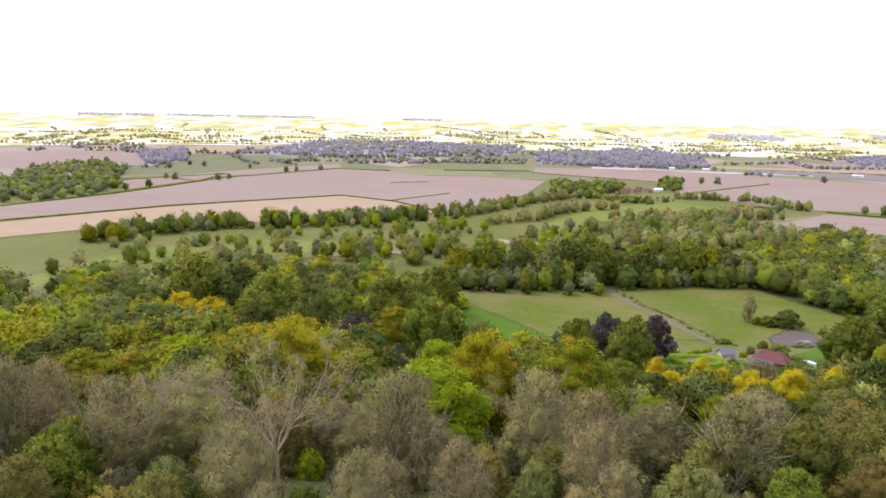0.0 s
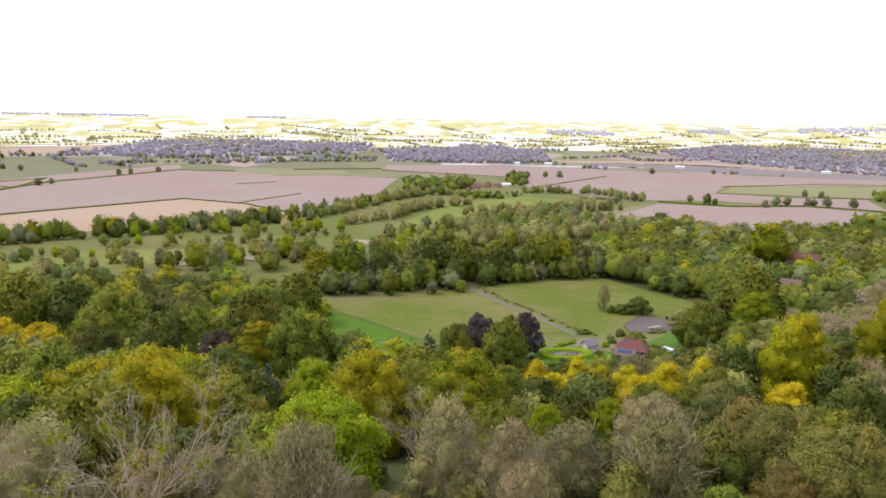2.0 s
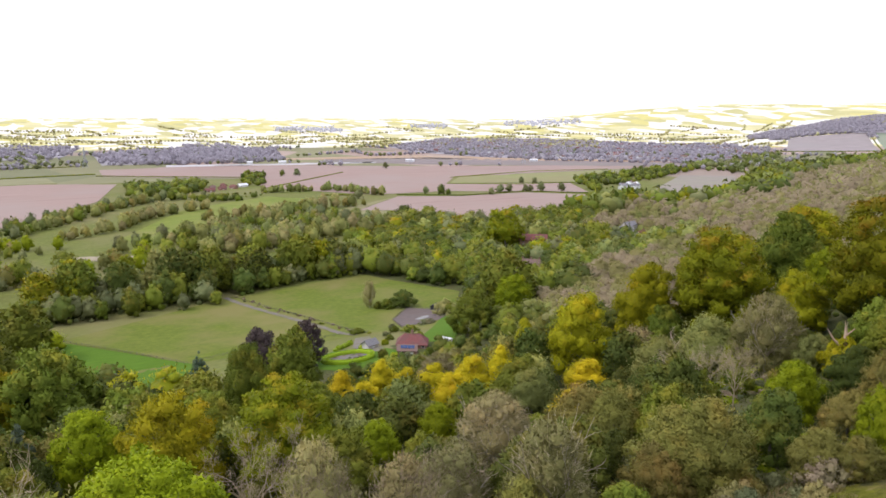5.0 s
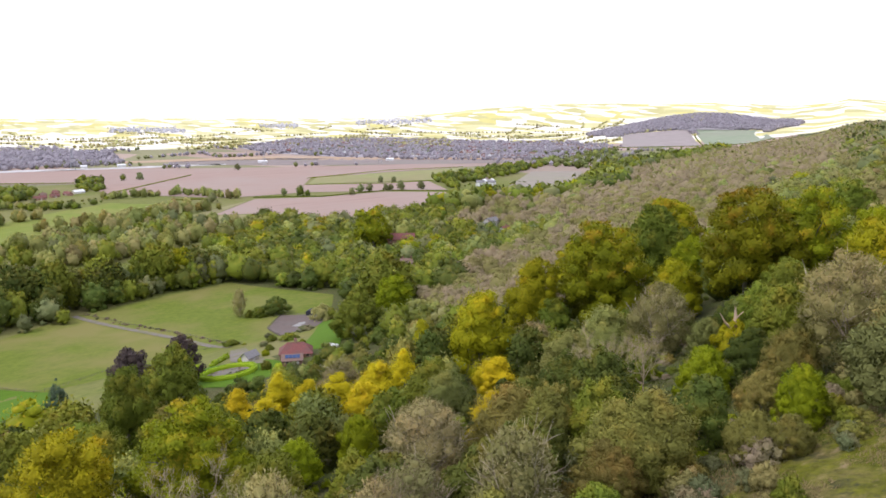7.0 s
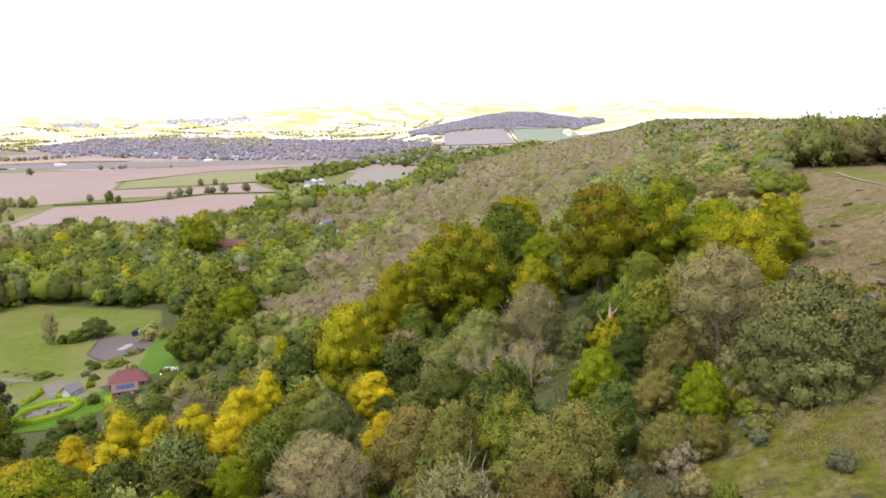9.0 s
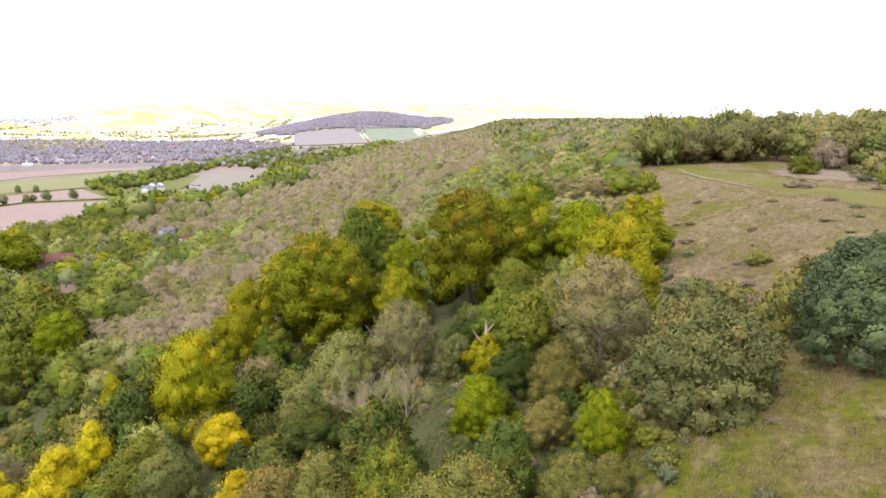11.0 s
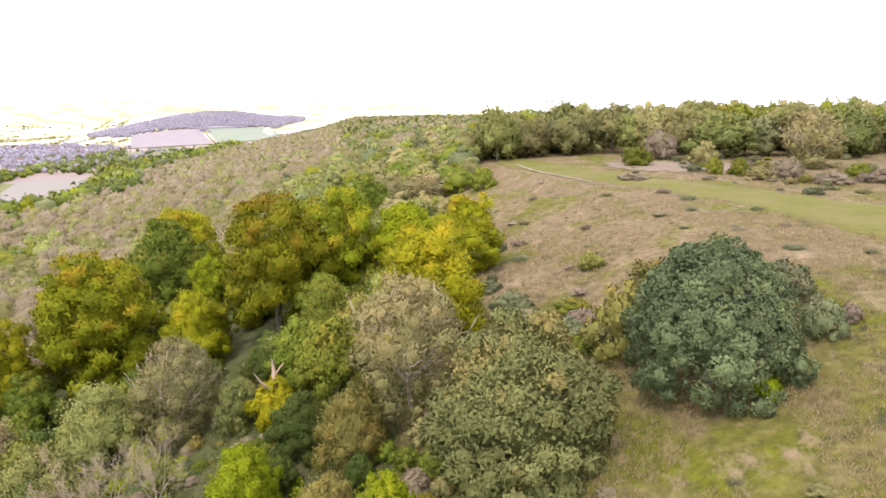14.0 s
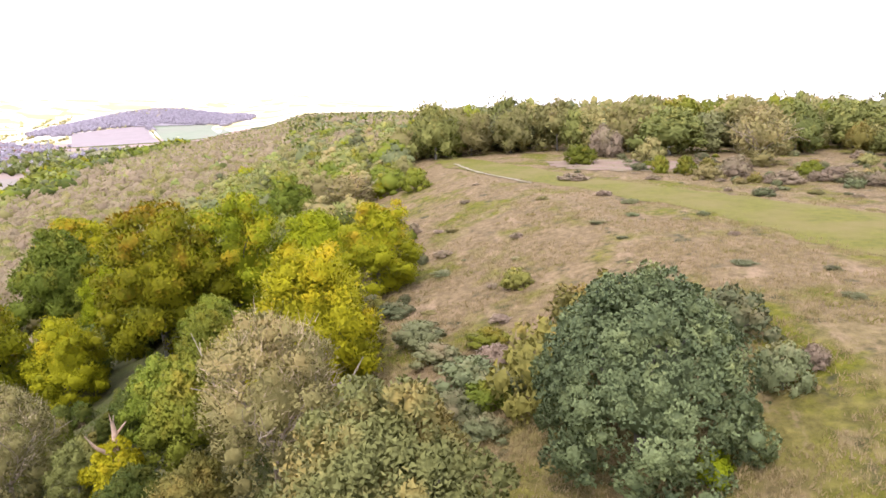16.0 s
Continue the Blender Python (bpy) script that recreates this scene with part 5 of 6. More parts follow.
hedge([(-138, 1399), (36, 1438)], 2.81, 2.24)
hedge([(1753, 1311), (1933, 1124), (2101, 990)], 2.81, 2.24)
hedge([(1933, 1124), (2310, 1390)], 2.81, 2.24)

# ---- hilltop scrub, single bushes and the trees of the hilltop ----
random.seed(23)
SHRUBS = {
    "bramble": ("low tangled bramble bush with grey-green leaves on the meadow", "bush"),
    "heather": ("low dry pinkish-brown scrub on the meadow", "bush"),
    "green": ("rounded green hawthorn bush on the hilltop", "bush"),
    "rust": ("russet hawthorn bush with fading leaves", "bush"),
    "aspen": ("pale olive thorn bush on the hilltop", "bush"),
    "limegreen": ("small bright green bush in rough grass", "bush"),
}
SHRUB_ARRAYS = {}
for kind in SHRUBS:
    for variant in range(2):
        seed = 500 + 17 * sorted(SHRUBS).index(kind) + variant
        cv, cf, cn, ct = crown(seed, tall=1.3, base=-0.25, lobes=24, lobe=(0.14, 0.32), count=2000, size=0.085, shoots=0.4, spread=0.66, lean=0.5, core=0.7, single=True)
        cv[:, 2] = np.maximum(cv[:, 2], -0.05)
        sv, sf, tips = limbs(seed, 1.2, 0.12, 0.9, 0.03, 5, 1, 4)
        SHRUB_ARRAYS[kind, variant] = cv, cf, cn, ct
        PROTO[("shrub", kind, variant)] = [("stem", quick_mesh("stem", sv, sf, [BARK])), ("crown", quick_mesh("crown", cv, cf, [LEAF[kind]], None, cn, ct))]


def shrub(kind, x, y, width, height, group=""):
    top = new("bush")
    for name, me in PROTO[("shrub", kind, random.randrange(2))]:
        part(name, me, top)
    top.matrix_basis = pose(x, y, ground_z(x, y) - 0.05, 0, 0, random.uniform(0, 360)) @ Matrix.Diagonal((width / 2, width / 2, height / 1.3, 1))
    return tagged(top, *SHRUBS[kind], group)


def stuff_shrub(store, kind, x, y, width, height):
    v, f, nn, tone = SHRUB_ARRAYS[kind, random.randrange(2)]
    a = random.uniform(0, 6.283)
    m = np.array([[math.cos(a), math.sin(a), 0], [-math.sin(a), math.cos(a), 0], [0, 0, 1]])
    sc = np.array([width / 2, width / 2, height / 1.3])
    store.append((v @ m * sc + [x, y, ground_z(x, y) - 0.05], f, unit(nn @ m / sc), tone + [0, 0, random.random()], kind))


shrub("bramble", 116.8, 49.5, 7.6, 2.5)
shrub("green", 119.6, 43.1, 7.1, 2.3)
shrub("bramble", 106.1, 39.7, 6, 2.7)
shrub("bramble", 96.6, 41.6, 5.2, 2.4)
shrub("bramble", 137.4, 58.8, 6.9, 2.3)
shrub("green", 126.6, 345.9, 5.8, 4.3)
shrub("green", 130.4, 342.8, 8.9, 5.7)
shrub("aspen", 143.5, 303.2, 13.8, 8.6)
shrub("green", 110.6, 273.5, 8.6, 3.1)
shrub("bramble", 113.5, 299, 4.5, 2.2)
shrub("green", 98.1, 302.8, 8.9, 2.8)
shrub("bramble", 125.3, 286.4, 9.2, 2.5)
shrub("green", 103.1, 42.1, 7.5, 2.6)
shrub("green", 273.4, 24.7, 13.5, 6.7)
shrub("heather", 301.4, 15.1, 15.6, 11.8)
shrub("aspen", 277, 2, 11.6, 8.3)
shrub("green", 241.1, 4.3, 6.4, 5.2)
shrub("green", 237.4, -1.9, 6.6, 5.3)
shrub("green", 333, -68.5, 12.3, 6.8)
shrub("heather", 230.3, -13.1, 10.4, 5.6)
shrub("green", 224.2, -29.5, 8.5, 4.5)
shrub("heather", 212.7, -20.2, 9.4, 3.3)
shrub("heather", 217.3, -33.3, 10.9, 3.7)
shrub("aspen", 222.7, -4.3, 8.7, 4.3)
shrub("heather", 230.4, 28.7, 10.8, 1.8)
shrub("green", 250.8, 76.4, 10.9, 7.6)
shrub("rust", 101, 36.5, 11, 9.5)
shrub("bramble", 103, 27, 10, 9)
shrub("rust", 114, 30.5, 12.2, 7.6)
shrub("bramble", 106.1, 18.2, 9.5, 5.6)
shrub("bramble", 94.4, 16.8, 5.2, 4.4)
shrub("heather", 97.1, 13.5, 3.4, 2.2)
shrub("limegreen", 84.4, 24.4, 3.8, 2.4)
shrub("bramble", 123.6, 52.8, 8.3, 3.4)
shrub("bramble", 107.6, 44.4, 8.6, 3.9)
shrub("bramble", 100.1, 45.2, 6.7, 3.5)
shrub("heather", 112.6, 41.6, 5.8, 2.9)
shrub("heather", 56, 56.4, 5.7, 3.4)
shrub("bramble", 53.5, 40.5, 3.2, 2.2)
shrub("heather", 60.2, 55.7, 6.6, 3.6)
shrub("rust", 139.9, 40.4, 6.4, 2.9)
shrub("heather", 205.3, -38.2, 7.6, 3.4)
shrub("bramble", 211, -37, 11.8, 3)

# scrub along the edge of the wood and over the rough meadow
for _ in range(130):
    x = random.uniform(42, 200)
    y = line(x, EDGE) + random.gauss(-1, 2.5)
    w = random.uniform(1.8, 4.6)
    if near_standing(x, y, 0.3):
        continue
    shrub(random.choice(["bramble", "heather", "rust", "aspen", "green"]), x, y, w, w * random.uniform(0.45, 0.8), "scrub at the edge of the wood")
undergrowth, low_scrub = [], []
for _ in range(460):
    x, y = random.uniform(48, 135), random.uniform(52, 112)
    if y < line(x, EDGE) + 2 or near_standing(x, y, 0.3):
        continue
    w = random.uniform(1.5, 4.0)
    stuff_shrub(undergrowth, random.choice(["bramble", "rust", "green", "bramble", "limegreen", "heather"]), x, y, w, w * random.uniform(0.3, 0.6))
for _ in range(170):
    x, y = random.uniform(-60, 52), random.uniform(48, 108)
    if near_standing(x, y, 0.2):
        continue
    w = random.uniform(3.0, 5.5)
    stuff_shrub(undergrowth, random.choice(["green", "bramble", "green", "rust", "limegreen", "bramble", "aspen"]), x, y, w, w * random.uniform(0.6, 1.0))
for _ in range(130):
    x, y = random.uniform(60, 290), random.uniform(-75, 60)
    if y > line(x, EDGE) - 4 or inside(x, y, RIDE) or math.hypot(x - 91, y - 28) < 10 or x > hill_wood_edge(y):
        continue
    w = random.uniform(1.2, 5.0)
    stuff_shrub(low_scrub, random.choice(["heather", "heather", "bramble", "bramble", "aspen"]), x, y, w, w * random.uniform(0.12, 0.28))
finish_stuff("undergrowth", undergrowth, "tangled undergrowth of bramble and saplings between the trees", "undergrowth")
finish_stuff("low_scrub", low_scrub, "low brown and grey-green scrub scattered over the meadow", "scrub")
for _ in range(90):
    x, y = random.uniform(185, 300), random.uniform(-75, 12)
    if inside(x, y, RIDE) or y > -8 + (x - 185) * 0.36 or x > hill_wood_edge(y) - 4:
        continue
    w = random.uniform(2.0, 6.5)
    shrub(random.choice(["bramble", "heather", "bramble", "green", "rust", "bramble", "aspen"]), x, y, w, w * random.uniform(0.3, 0.6), "scrub on the hilltop")


# ---- long grass of the meadow ----
def tussocks():
    rng = np.random.default_rng(4)
    p = []
    while len(p) < 42000:
        x, y = 42 + abs(rng.normal(0, 85)), rng.uniform(-75, 66)
        if y > line(x, EDGE) + 3 or (inside(x, y, RIDE) and inside(x + rng.normal(0, 1.6), y + rng.normal(0, 1.6), RIDE)) or noise.noise((x * 0.09, y * 0.09, 5)) + noise.noise((x * 0.35, y * 0.35, 2)) * 0.5 < -0.12:
            continue
        p.append((x, y, ground_z(x, y)))
    p = np.array(p).repeat(4, 0)
    k = len(p)
    p[:, :2] += rng.normal(0, 0.28, (k, 2))
    d = unit(rng.normal(0, 0.45, (k, 3)) + [0.15, -0.1, 1])
    s = unit(np.cross(d, rng.normal(0, 1, (k, 3)))) * (0.055 * rng.uniform(0.6, 1.4, k))[:, None]
    h = rng.uniform(0.2, 0.62, k)[:, None]
    v = np.stack([p - s, p + s, p + d * h + s * 0.3], 1).reshape(-1, 3)
    tagged(new("long_grass", quick_mesh("long_grass", v, np.arange(3 * k).reshape(-1, 3), [STRAW])), "tussocks of long straw-coloured grass on the meadow", "grass", kind="stuff")


tussocks()


def clearing_grass():
    """Dark green grass on the floor of the clearings between the trees."""
    rng = np.random.default_rng(6)
    p = []
    while len(p) < 16000:
        x, y = rng.uniform(45, 140), rng.uniform(50, 112)
        if y > line(x, EDGE) - 2 and noise.noise((x * 0.12, y * 0.12, 9)) > -0.25:
            p.append((x, y, ground_z(x, y)))
    p = np.array(p).repeat(3, 0)
    k = len(p)
    p[:, :2] += rng.normal(0, 0.3, (k, 2))
    d = unit(rng.normal(0, 0.5, (k, 3)) + [0, 0, 1])
    s = unit(np.cross(d, rng.normal(0, 1, (k, 3)))) * (0.07 * rng.uniform(0.6, 1.4, k))[:, None]
    v = np.stack([p - s, p + s, p + d * rng.uniform(0.2, 0.6, k)[:, None]], 1).reshape(-1, 3)
    tagged(new("clearing_grass", quick_mesh("clearing_grass", v, np.arange(3 * k).reshape(-1, 3), [WOODGRASS])), "rough dark green grass in the clearings of the wood", "grass", kind="stuff")


clearing_grass()

# ---- a snapped tree ----
def snag(x, y):
    top = tagged(new("snapped_tree"), "snapped tree with a pale splintered trunk among orange-yellow leaves", "dead tree")
    chunks = [tube((0, 0, -0.3), (0.2, 0.1, 5.0), 0.5, 0.42, 7), tube((0.2, 0.1, 5.0), (0.45, 0.2, 7.6), 0.42, 0.34, 7), tube((0.45, 0.2, 7.6), (0.4, 0.3, 9.0), 0.34, 0.22, 6),
              tube((0.3, 0.3, 8.9), (0.1, 0.4, 10.2), 0.14, 0.02, 4), tube((0.5, 0.3, 8.8), (0.75, 0.3, 9.8), 0.14, 0.03, 4), tube((0.45, 0.2, 7.4), (1.1, -0.9, 8.9), 0.2, 0.07, 5),
              tube((0.2, 0.1, 5.0), (-1.5, 1.1, 6.8), 0.26, 0.2, 6), tube((-1.5, 1.1, 6.8), (-2.4, 1.8, 8.7), 0.2, 0.05, 5), tube((-1.6, 1.2, 6.9), (-2.6, 1.0, 7.7), 0.1, 0.03, 4)]
    v, f = join(chunks)
    part("trunk", quick_mesh("trunk", v, f, [RAWWOOD]), top, "pale splintered trunk")
    v, f, nn, tone = crown(78, tall=1.5, base=-0.1, lobes=40, lobe=(0.1, 0.24), count=9000, size=0.06, single=True, core=0.5, taper=0.8, middle=0.5)
    part("crown", quick_mesh("crown", v * np.array([4.6, 4.6, 5.2]), f, [LEAF["gold_beech"]], None, nn, tone), top, "orange-yellow lower leaves")
    top.matrix_basis = pose(x, y, ground_z(x, y))


snag(102.3, 83.3)

# ---- buildings ----
TILE_RED = surface("red_clay_tiles", (0.16, 0.055, 0.05), (0.25, 0.098, 0.086), 2.5, (0.15, 0.08, 0.07), 0.4, 0.8, 0.5, 0.03)
TILE_BROWN = surface("brown_tiles", (0.16, 0.10, 0.08), (0.26, 0.17, 0.13), 2.5, (0.2, 0.14, 0.12), 0.4, 0.8, 0.5, 0.03)
SLATE = surface("grey_slates", (0.15, 0.14, 0.15), (0.26, 0.25, 0.25), 2.5, (0.2, 0.19, 0.18), 0.4, 0.6, 0.4, 0.02)
RENDERED = surface("pale_render", (0.55, 0.51, 0.46), (0.68, 0.64, 0.58), 1.5, (0.5, 0.46, 0.4), 0.3, 0.9, 0.2, 0.01)
BRICKWORK = surface("weathered_brick", (0.28, 0.15, 0.10), (0.38, 0.22, 0.16), 3.0, (0.3, 0.2, 0.15), 0.5, 0.9, 0.4, 0.02)
DARKWOOD = surface("dark_stained_boards", (0.03, 0.03, 0.04), (0.06, 0.06, 0.075), 3.0, (0.05, 0.05, 0.06), 0.5, 0.7, 0.4, 0.02)
WHITE = surface("white_paint", (0.68, 0.68, 0.67), (0.78, 0.78, 0.77), 0.8, (0.66, 0.64, 0.62), 0.2, 0.4, 0.05, 0.005)
STEEL = surface("galvanised_steel", (0.34, 0.35, 0.37), (0.45, 0.46, 0.48), 1.0, None, 0.1, 0.5, 0.1, 0.01)
GLASS, gn, gl, gb = nodes_of("window_glass")
gb.inputs["Base Color"].default_value, gb.inputs["Roughness"].default_value = (0.03, 0.035, 0.04, 1), 0.08
PANEL, pn, pl, pb = nodes_of("solar_glass")
pl.new(mixer(pn, pl, (0.02, 0.04, 0.12), (0.05, 0.09, 0.2), noisy(pn, pl, 4)), pb.inputs["Base Color"])
pb.inputs["Roughness"].default_value = 0.15
# Pale base colour paints the bright sky mirrored in the puddle.
WATER, an, al, ab = nodes_of("sky_tinted_puddle")
al.new(mixer(an, al, (0.6, 0.58, 0.57), (0.45, 0.43, 0.42), noisy(an, al, 0.8)), ab.inputs["Base Color"])
ab.inputs["Roughness"].default_value, ab.inputs["Specular IOR Level"].default_value = 0.03, 0.9


def box_mesh(name, x0, x1, y0, y1, z0, z1, mat, bevel=0.0):
    bm = bmesh.new()
    bmesh.ops.create_cube(bm, size=1)
    for v in bm.verts:
        v.co = ((x0 + x1) / 2 + v.co.x * (x1 - x0), (y0 + y1) / 2 + v.co.y * (y1 - y0), (z0 + z1) / 2 + v.co.z * (z1 - z0))
    if bevel:
        bmesh.ops.bevel(bm, geom=bm.edges[:], offset=bevel, segments=2, affect="EDGES")
    me = bpy.data.meshes.new(name)
    bm.to_mesh(me)
    bm.free()
    me.materials.append(mat)
    return me


def gabled_wall(l, w, h, rise, mat):
    a, b = l / 2, w / 2
    v = [(-a, -b, -0.8), (a, -b, -0.8), (a, b, -0.8), (-a, b, -0.8), (-a, -b, h), (a, -b, h), (a, b, h), (-a, b, h), (-a, 0, h + rise), (a, 0, h + rise)]
    f = [(0, 1, 5, 4), (2, 3, 7, 6), (1, 2, 6, 9, 5), (3, 0, 4, 8, 7), (3, 2, 1, 0)]
    return mesh_of("wall", v, f, [mat])


def roof_slab(l, w, h, rise, mat, side, thick=0.25, over=0.45):
    a, b = l / 2 + over, w / 2 + over
    drop = rise * over / (w / 2)
    y, z0, z1 = side * b, h - drop + 0.05, h + rise + 0.05
    v = [(-a, y, z0), (a, y, z0), (a, 0, z1), (-a, 0, z1)]
    v += [(p, q, r + thick) for p, q, r in v]
    return mesh_of("roof_slope", v, [(0, 1, 2, 3), (4, 7, 6, 5), (0, 4, 5, 1), (1, 5, 6, 2), (2, 6, 7, 3), (3, 7, 4, 0)], [mat])


def hipped_roof(l, w, h, rise, hip, mat, over=0.45, thick=0.22):
    a, b, r = l / 2 + over, w / 2 + over, l / 2 - hip
    v = [(-a, -b, h - 0.25), (a, -b, h - 0.25), (a, b, h - 0.25), (-a, b, h - 0.25)]
    v += [(p, q, z + thick) for p, q, z in v] + [(-r, 0, h + rise + thick), (r, 0, h + rise + thick)]
    f = [(3, 2, 1, 0), (0, 1, 5, 4), (1, 2, 6, 5), (2, 3, 7, 6), (3, 0, 4, 7), (4, 5, 9, 8), (5, 6, 9), (6, 7, 8, 9), (7, 4, 8)]
    return mesh_of("hipped_roof", v, f, [mat])


def house(x, y, turn, l, w, h, rise, roof, wall, label, chimneys=0, windows=0, floors=1, name="house", solar=False, hip=0.0):
    top = tagged(new(name), label, name.replace("_", " "))
    part("wall", gabled_wall(l, w, h, 0.02 if hip else rise, wall), top)
    if hip:
        part("hipped_roof", hipped_roof(l, w, h, rise, hip, roof), top)
        part("ridge_tiles", quick_mesh("ridge_tiles", *tube((hip - l / 2, 0, h + rise + 0.1), (l / 2 - hip, 0, h + rise + 0.1), 0.16, 0.16, 6), [roof]), top)
    else:
        for side in (-1, 1):
            part("roof_slope", roof_slab(l, w, h, rise, roof, side), top)
    for c in range(chimneys):
        cx = (-0.5 + (c + 0.5) / chimneys) * l * 0.9
        ch = part("chimney", box_mesh("chimney", cx - 0.45, cx + 0.45, -0.4, 0.4, h + rise * 0.6, h + rise + 1.5, BRICKWORK, 0.04), top)
        part("chimney_pot", box_mesh("chimney_pot", cx - 0.16, cx + 0.16, -0.16, 0.16, h + rise + 1.5, h + rise + 2.0, TILE_RED, 0.05), ch)
    for fl in range(floors if windows else 0):
        for k in range(windows):
            wx = (-0.5 + (k + 0.5) / windows) * l
            for side in (-1, 1):
                y0 = side * w / 2
                door = fl == 0 and k == windows // 2 and side < 0
                z0 = 0.0 if door else 0.9 + 2.6 * fl
                z1 = 2.05 if door else z0 + 1.2
                fr = part("door" if door else "window", box_mesh("window", wx - 0.6, wx + 0.6, y0 - 0.06, y0 + 0.06, z0, z1, WHITE, 0.02), top)
                if not door:
                    part("pane", box_mesh("pane", wx - 0.5, wx + 0.5, y0 - 0.075, y0 + 0.075, z0 + 0.1, z1 - 0.1, GLASS), fr)
    if solar:
        for k in range(4):
            s0 = -l * 0.36 + k * 1.25
            q0, q1 = 0.25, 0.8
            b = w / 2
            v = [(s0, -b * q1, h + rise * (1 - q1) + 0.42), (s0 + 1.15, -b * q1, h + rise * (1 - q1) + 0.42), (s0 + 1.15, -b * q0, h + rise * (1 - q0) + 0.42), (s0, -b * q0, h + rise * (1 - q0) + 0.42)]
            v += [(p, q, r + 0.06) for p, q, r in v]
            part("solar_panel", mesh_of("solar_panel", v, [(3, 2, 1, 0), (4, 5, 6, 7), (0, 1, 5, 4), (1, 2, 6, 5), (2, 3, 7, 6), (3, 0, 4, 7)], [PANEL]), top)
    top.matrix_basis = pose(x, y, ground_z(x, y), 0, 0, turn)
    return top


house(246.1, 375.6, -40, 18, 9, 5.0, 4.0, TILE_BROWN, BRICKWORK, "large old house with orange-brown roof and tall chimneys", 3, 4, 2)
house(395.9, 430.9, 10, 12, 8, 4.4, 3.6, TILE_RED, WHITE, "white gabled house at the foot of the wooded slope", 1, 4, 2)
house(414.8, 470.9, -30, 12, 8, 3.3, 2.7, SLATE, RENDERED, "grey-roofed house among the trees", 1, 4, 2)
house(316.6, 471.5, -35, 22, 9, 5.0, 4.0, TILE_RED, BRICKWORK, "dark red-roofed house among dense trees", 2, 4, 2)
house(436.4, 489.7, 10, 14, 8, 3.9, 3.1, SLATE, RENDERED, "grey-roofed house among the trees", 1, 4, 2)
house(-246.4, 320.3, 15, 16, 9, 2.8, 2.2, TILE_BROWN, RENDERED, "low pale-walled house beside the golf course", 1, 4, 2)
house(-228, 313.1, 15, 10, 7, 2.8, 2.2, TILE_BROWN, BRICKWORK, "low brown-roofed house beside the golf course", 0, 4, 2)

# cottage and outbuildings beside the garden
house(94.5, 238, -30, 11, 7, 2.1, 2.9, TILE_RED, BRICKWORK, "low brick cottage with a hipped red clay tile roof", 1, 4, 1, "cottage", hip=2.6)
house(88.5, 229.5, -30, 6.5, 4, 2.0, 1.4, TILE_BROWN, BRICKWORK, "brown-roofed outbuilding with blue solar panels", 0, 2, 1, "outbuilding", True)
house(83, 251, 20, 5, 3.6, 2.0, 1.5, SLATE, RENDERED, "small grey-roofed shed beside the gravel yard", 0, 1, 1, "shed")
house(66, 270, 15, 7, 4.5, 2.3, 1.8, DARKWOOD, DARKWOOD, "dark timber hut with a bluish roof beside the paddock", 0, 2, 1, "hut")
house(150, 326, 40, 4, 3, 2.0, 0.8, DARKWOOD, DARKWOOD, "dark timber field shelter beside the riding arena", 0, 0, 1, "field_shelter")


def caravan(x, y, turn, l, mat, label):
    top = tagged(new("caravan"), label, "caravan")
    part("body", box_mesh("body", -l / 2, l / 2, -1.1, 1.1, 0.5, 2.7, mat, 0.3), top)
    for k in (-0.25, 0.25):
        part("window", box_mesh("window", l * k - 0.6, l * k + 0.6, -1.13, 1.13, 1.5, 2.1, GLASS, 0.03), top)
    for k in (-1, 1):
        bm = bmesh.new()
        bmesh.ops.create_cone(bm, cap_ends=True, segments=16, radius1=0.34, radius2=0.34, depth=0.22)
        bmesh.ops.rotate(bm, verts=bm.verts[:], matrix=Matrix.Rotation(radians(90), 3, "X"))
        bmesh.ops.translate(bm, verts=bm.verts[:], vec=(0, k * 1.0, 0.34))
        bm_object("wheel", bm, DARKWOOD, top)
    top.matrix_basis = pose(x, y, ground_z(x, y) + 0.2, 0, 0, turn)


caravan(105, 231, -60, 4.8, WHITE, "white caravan parked beside the cottage")
caravan(101, 227, -70, 3.8, WHITE, "white trailer parked beside the cottage")

# the round garden: a clipped ring of hedge about a bed of lavender
def ring_hedge(cx, cy, radius, width, height):
    rng = np.random.default_rng(9)
    sides, prof = 96, [(-0.5, 0.0), (-0.52, 0.75), (-0.36, 1.0), (0.36, 1.0), (0.52, 0.75), (0.5, 0.0)]
    v, f = [], []
    for s in range(sides):
        a = 2 * math.pi * s / sides
        for q, z in prof:
            r = radius + q * width + rng.normal(0, 0.05)
            x, y = cx + r * math.cos(a), cy + r * math.sin(a)
            v.append((x, y, ground_z(x, y) - 0.1 + z * height))
    for s in range(sides):
        for k in range(len(prof) - 1):
            a, b = s * len(prof) + k, ((s + 1) % sides) * len(prof) + k
            f += [(a, b, b + 1), (a, b + 1, a + 1)]
    a = rng.uniform(0, 2 * math.pi, 2600)
    e = rng.uniform(0, math.pi, 2600)
    q, z = np.cos(e) * 0.52, np.minimum(1, np.sin(e) * 1.3)
    r = radius + q * width
    p = np.stack([cx + r * np.cos(a), cy + r * np.sin(a), z * height], 1)
    p[:, 2] += [ground_z(x, y) - 0.05 for x, y in p[:, :2]]
    out = np.stack([q * np.cos(a), q * np.sin(a), z], 1)
    chunk = join([(np.array(v), np.array(f)), sprays(rng, p, out, 0.34, 0.7, 0.3, 0.3)])
    tagged(new("ring_hedge", quick_mesh("ring_hedge", *chunk, [LEAF["box"]])), "bright green clipped hedge grown in a ring round a garden bed", "hedge")


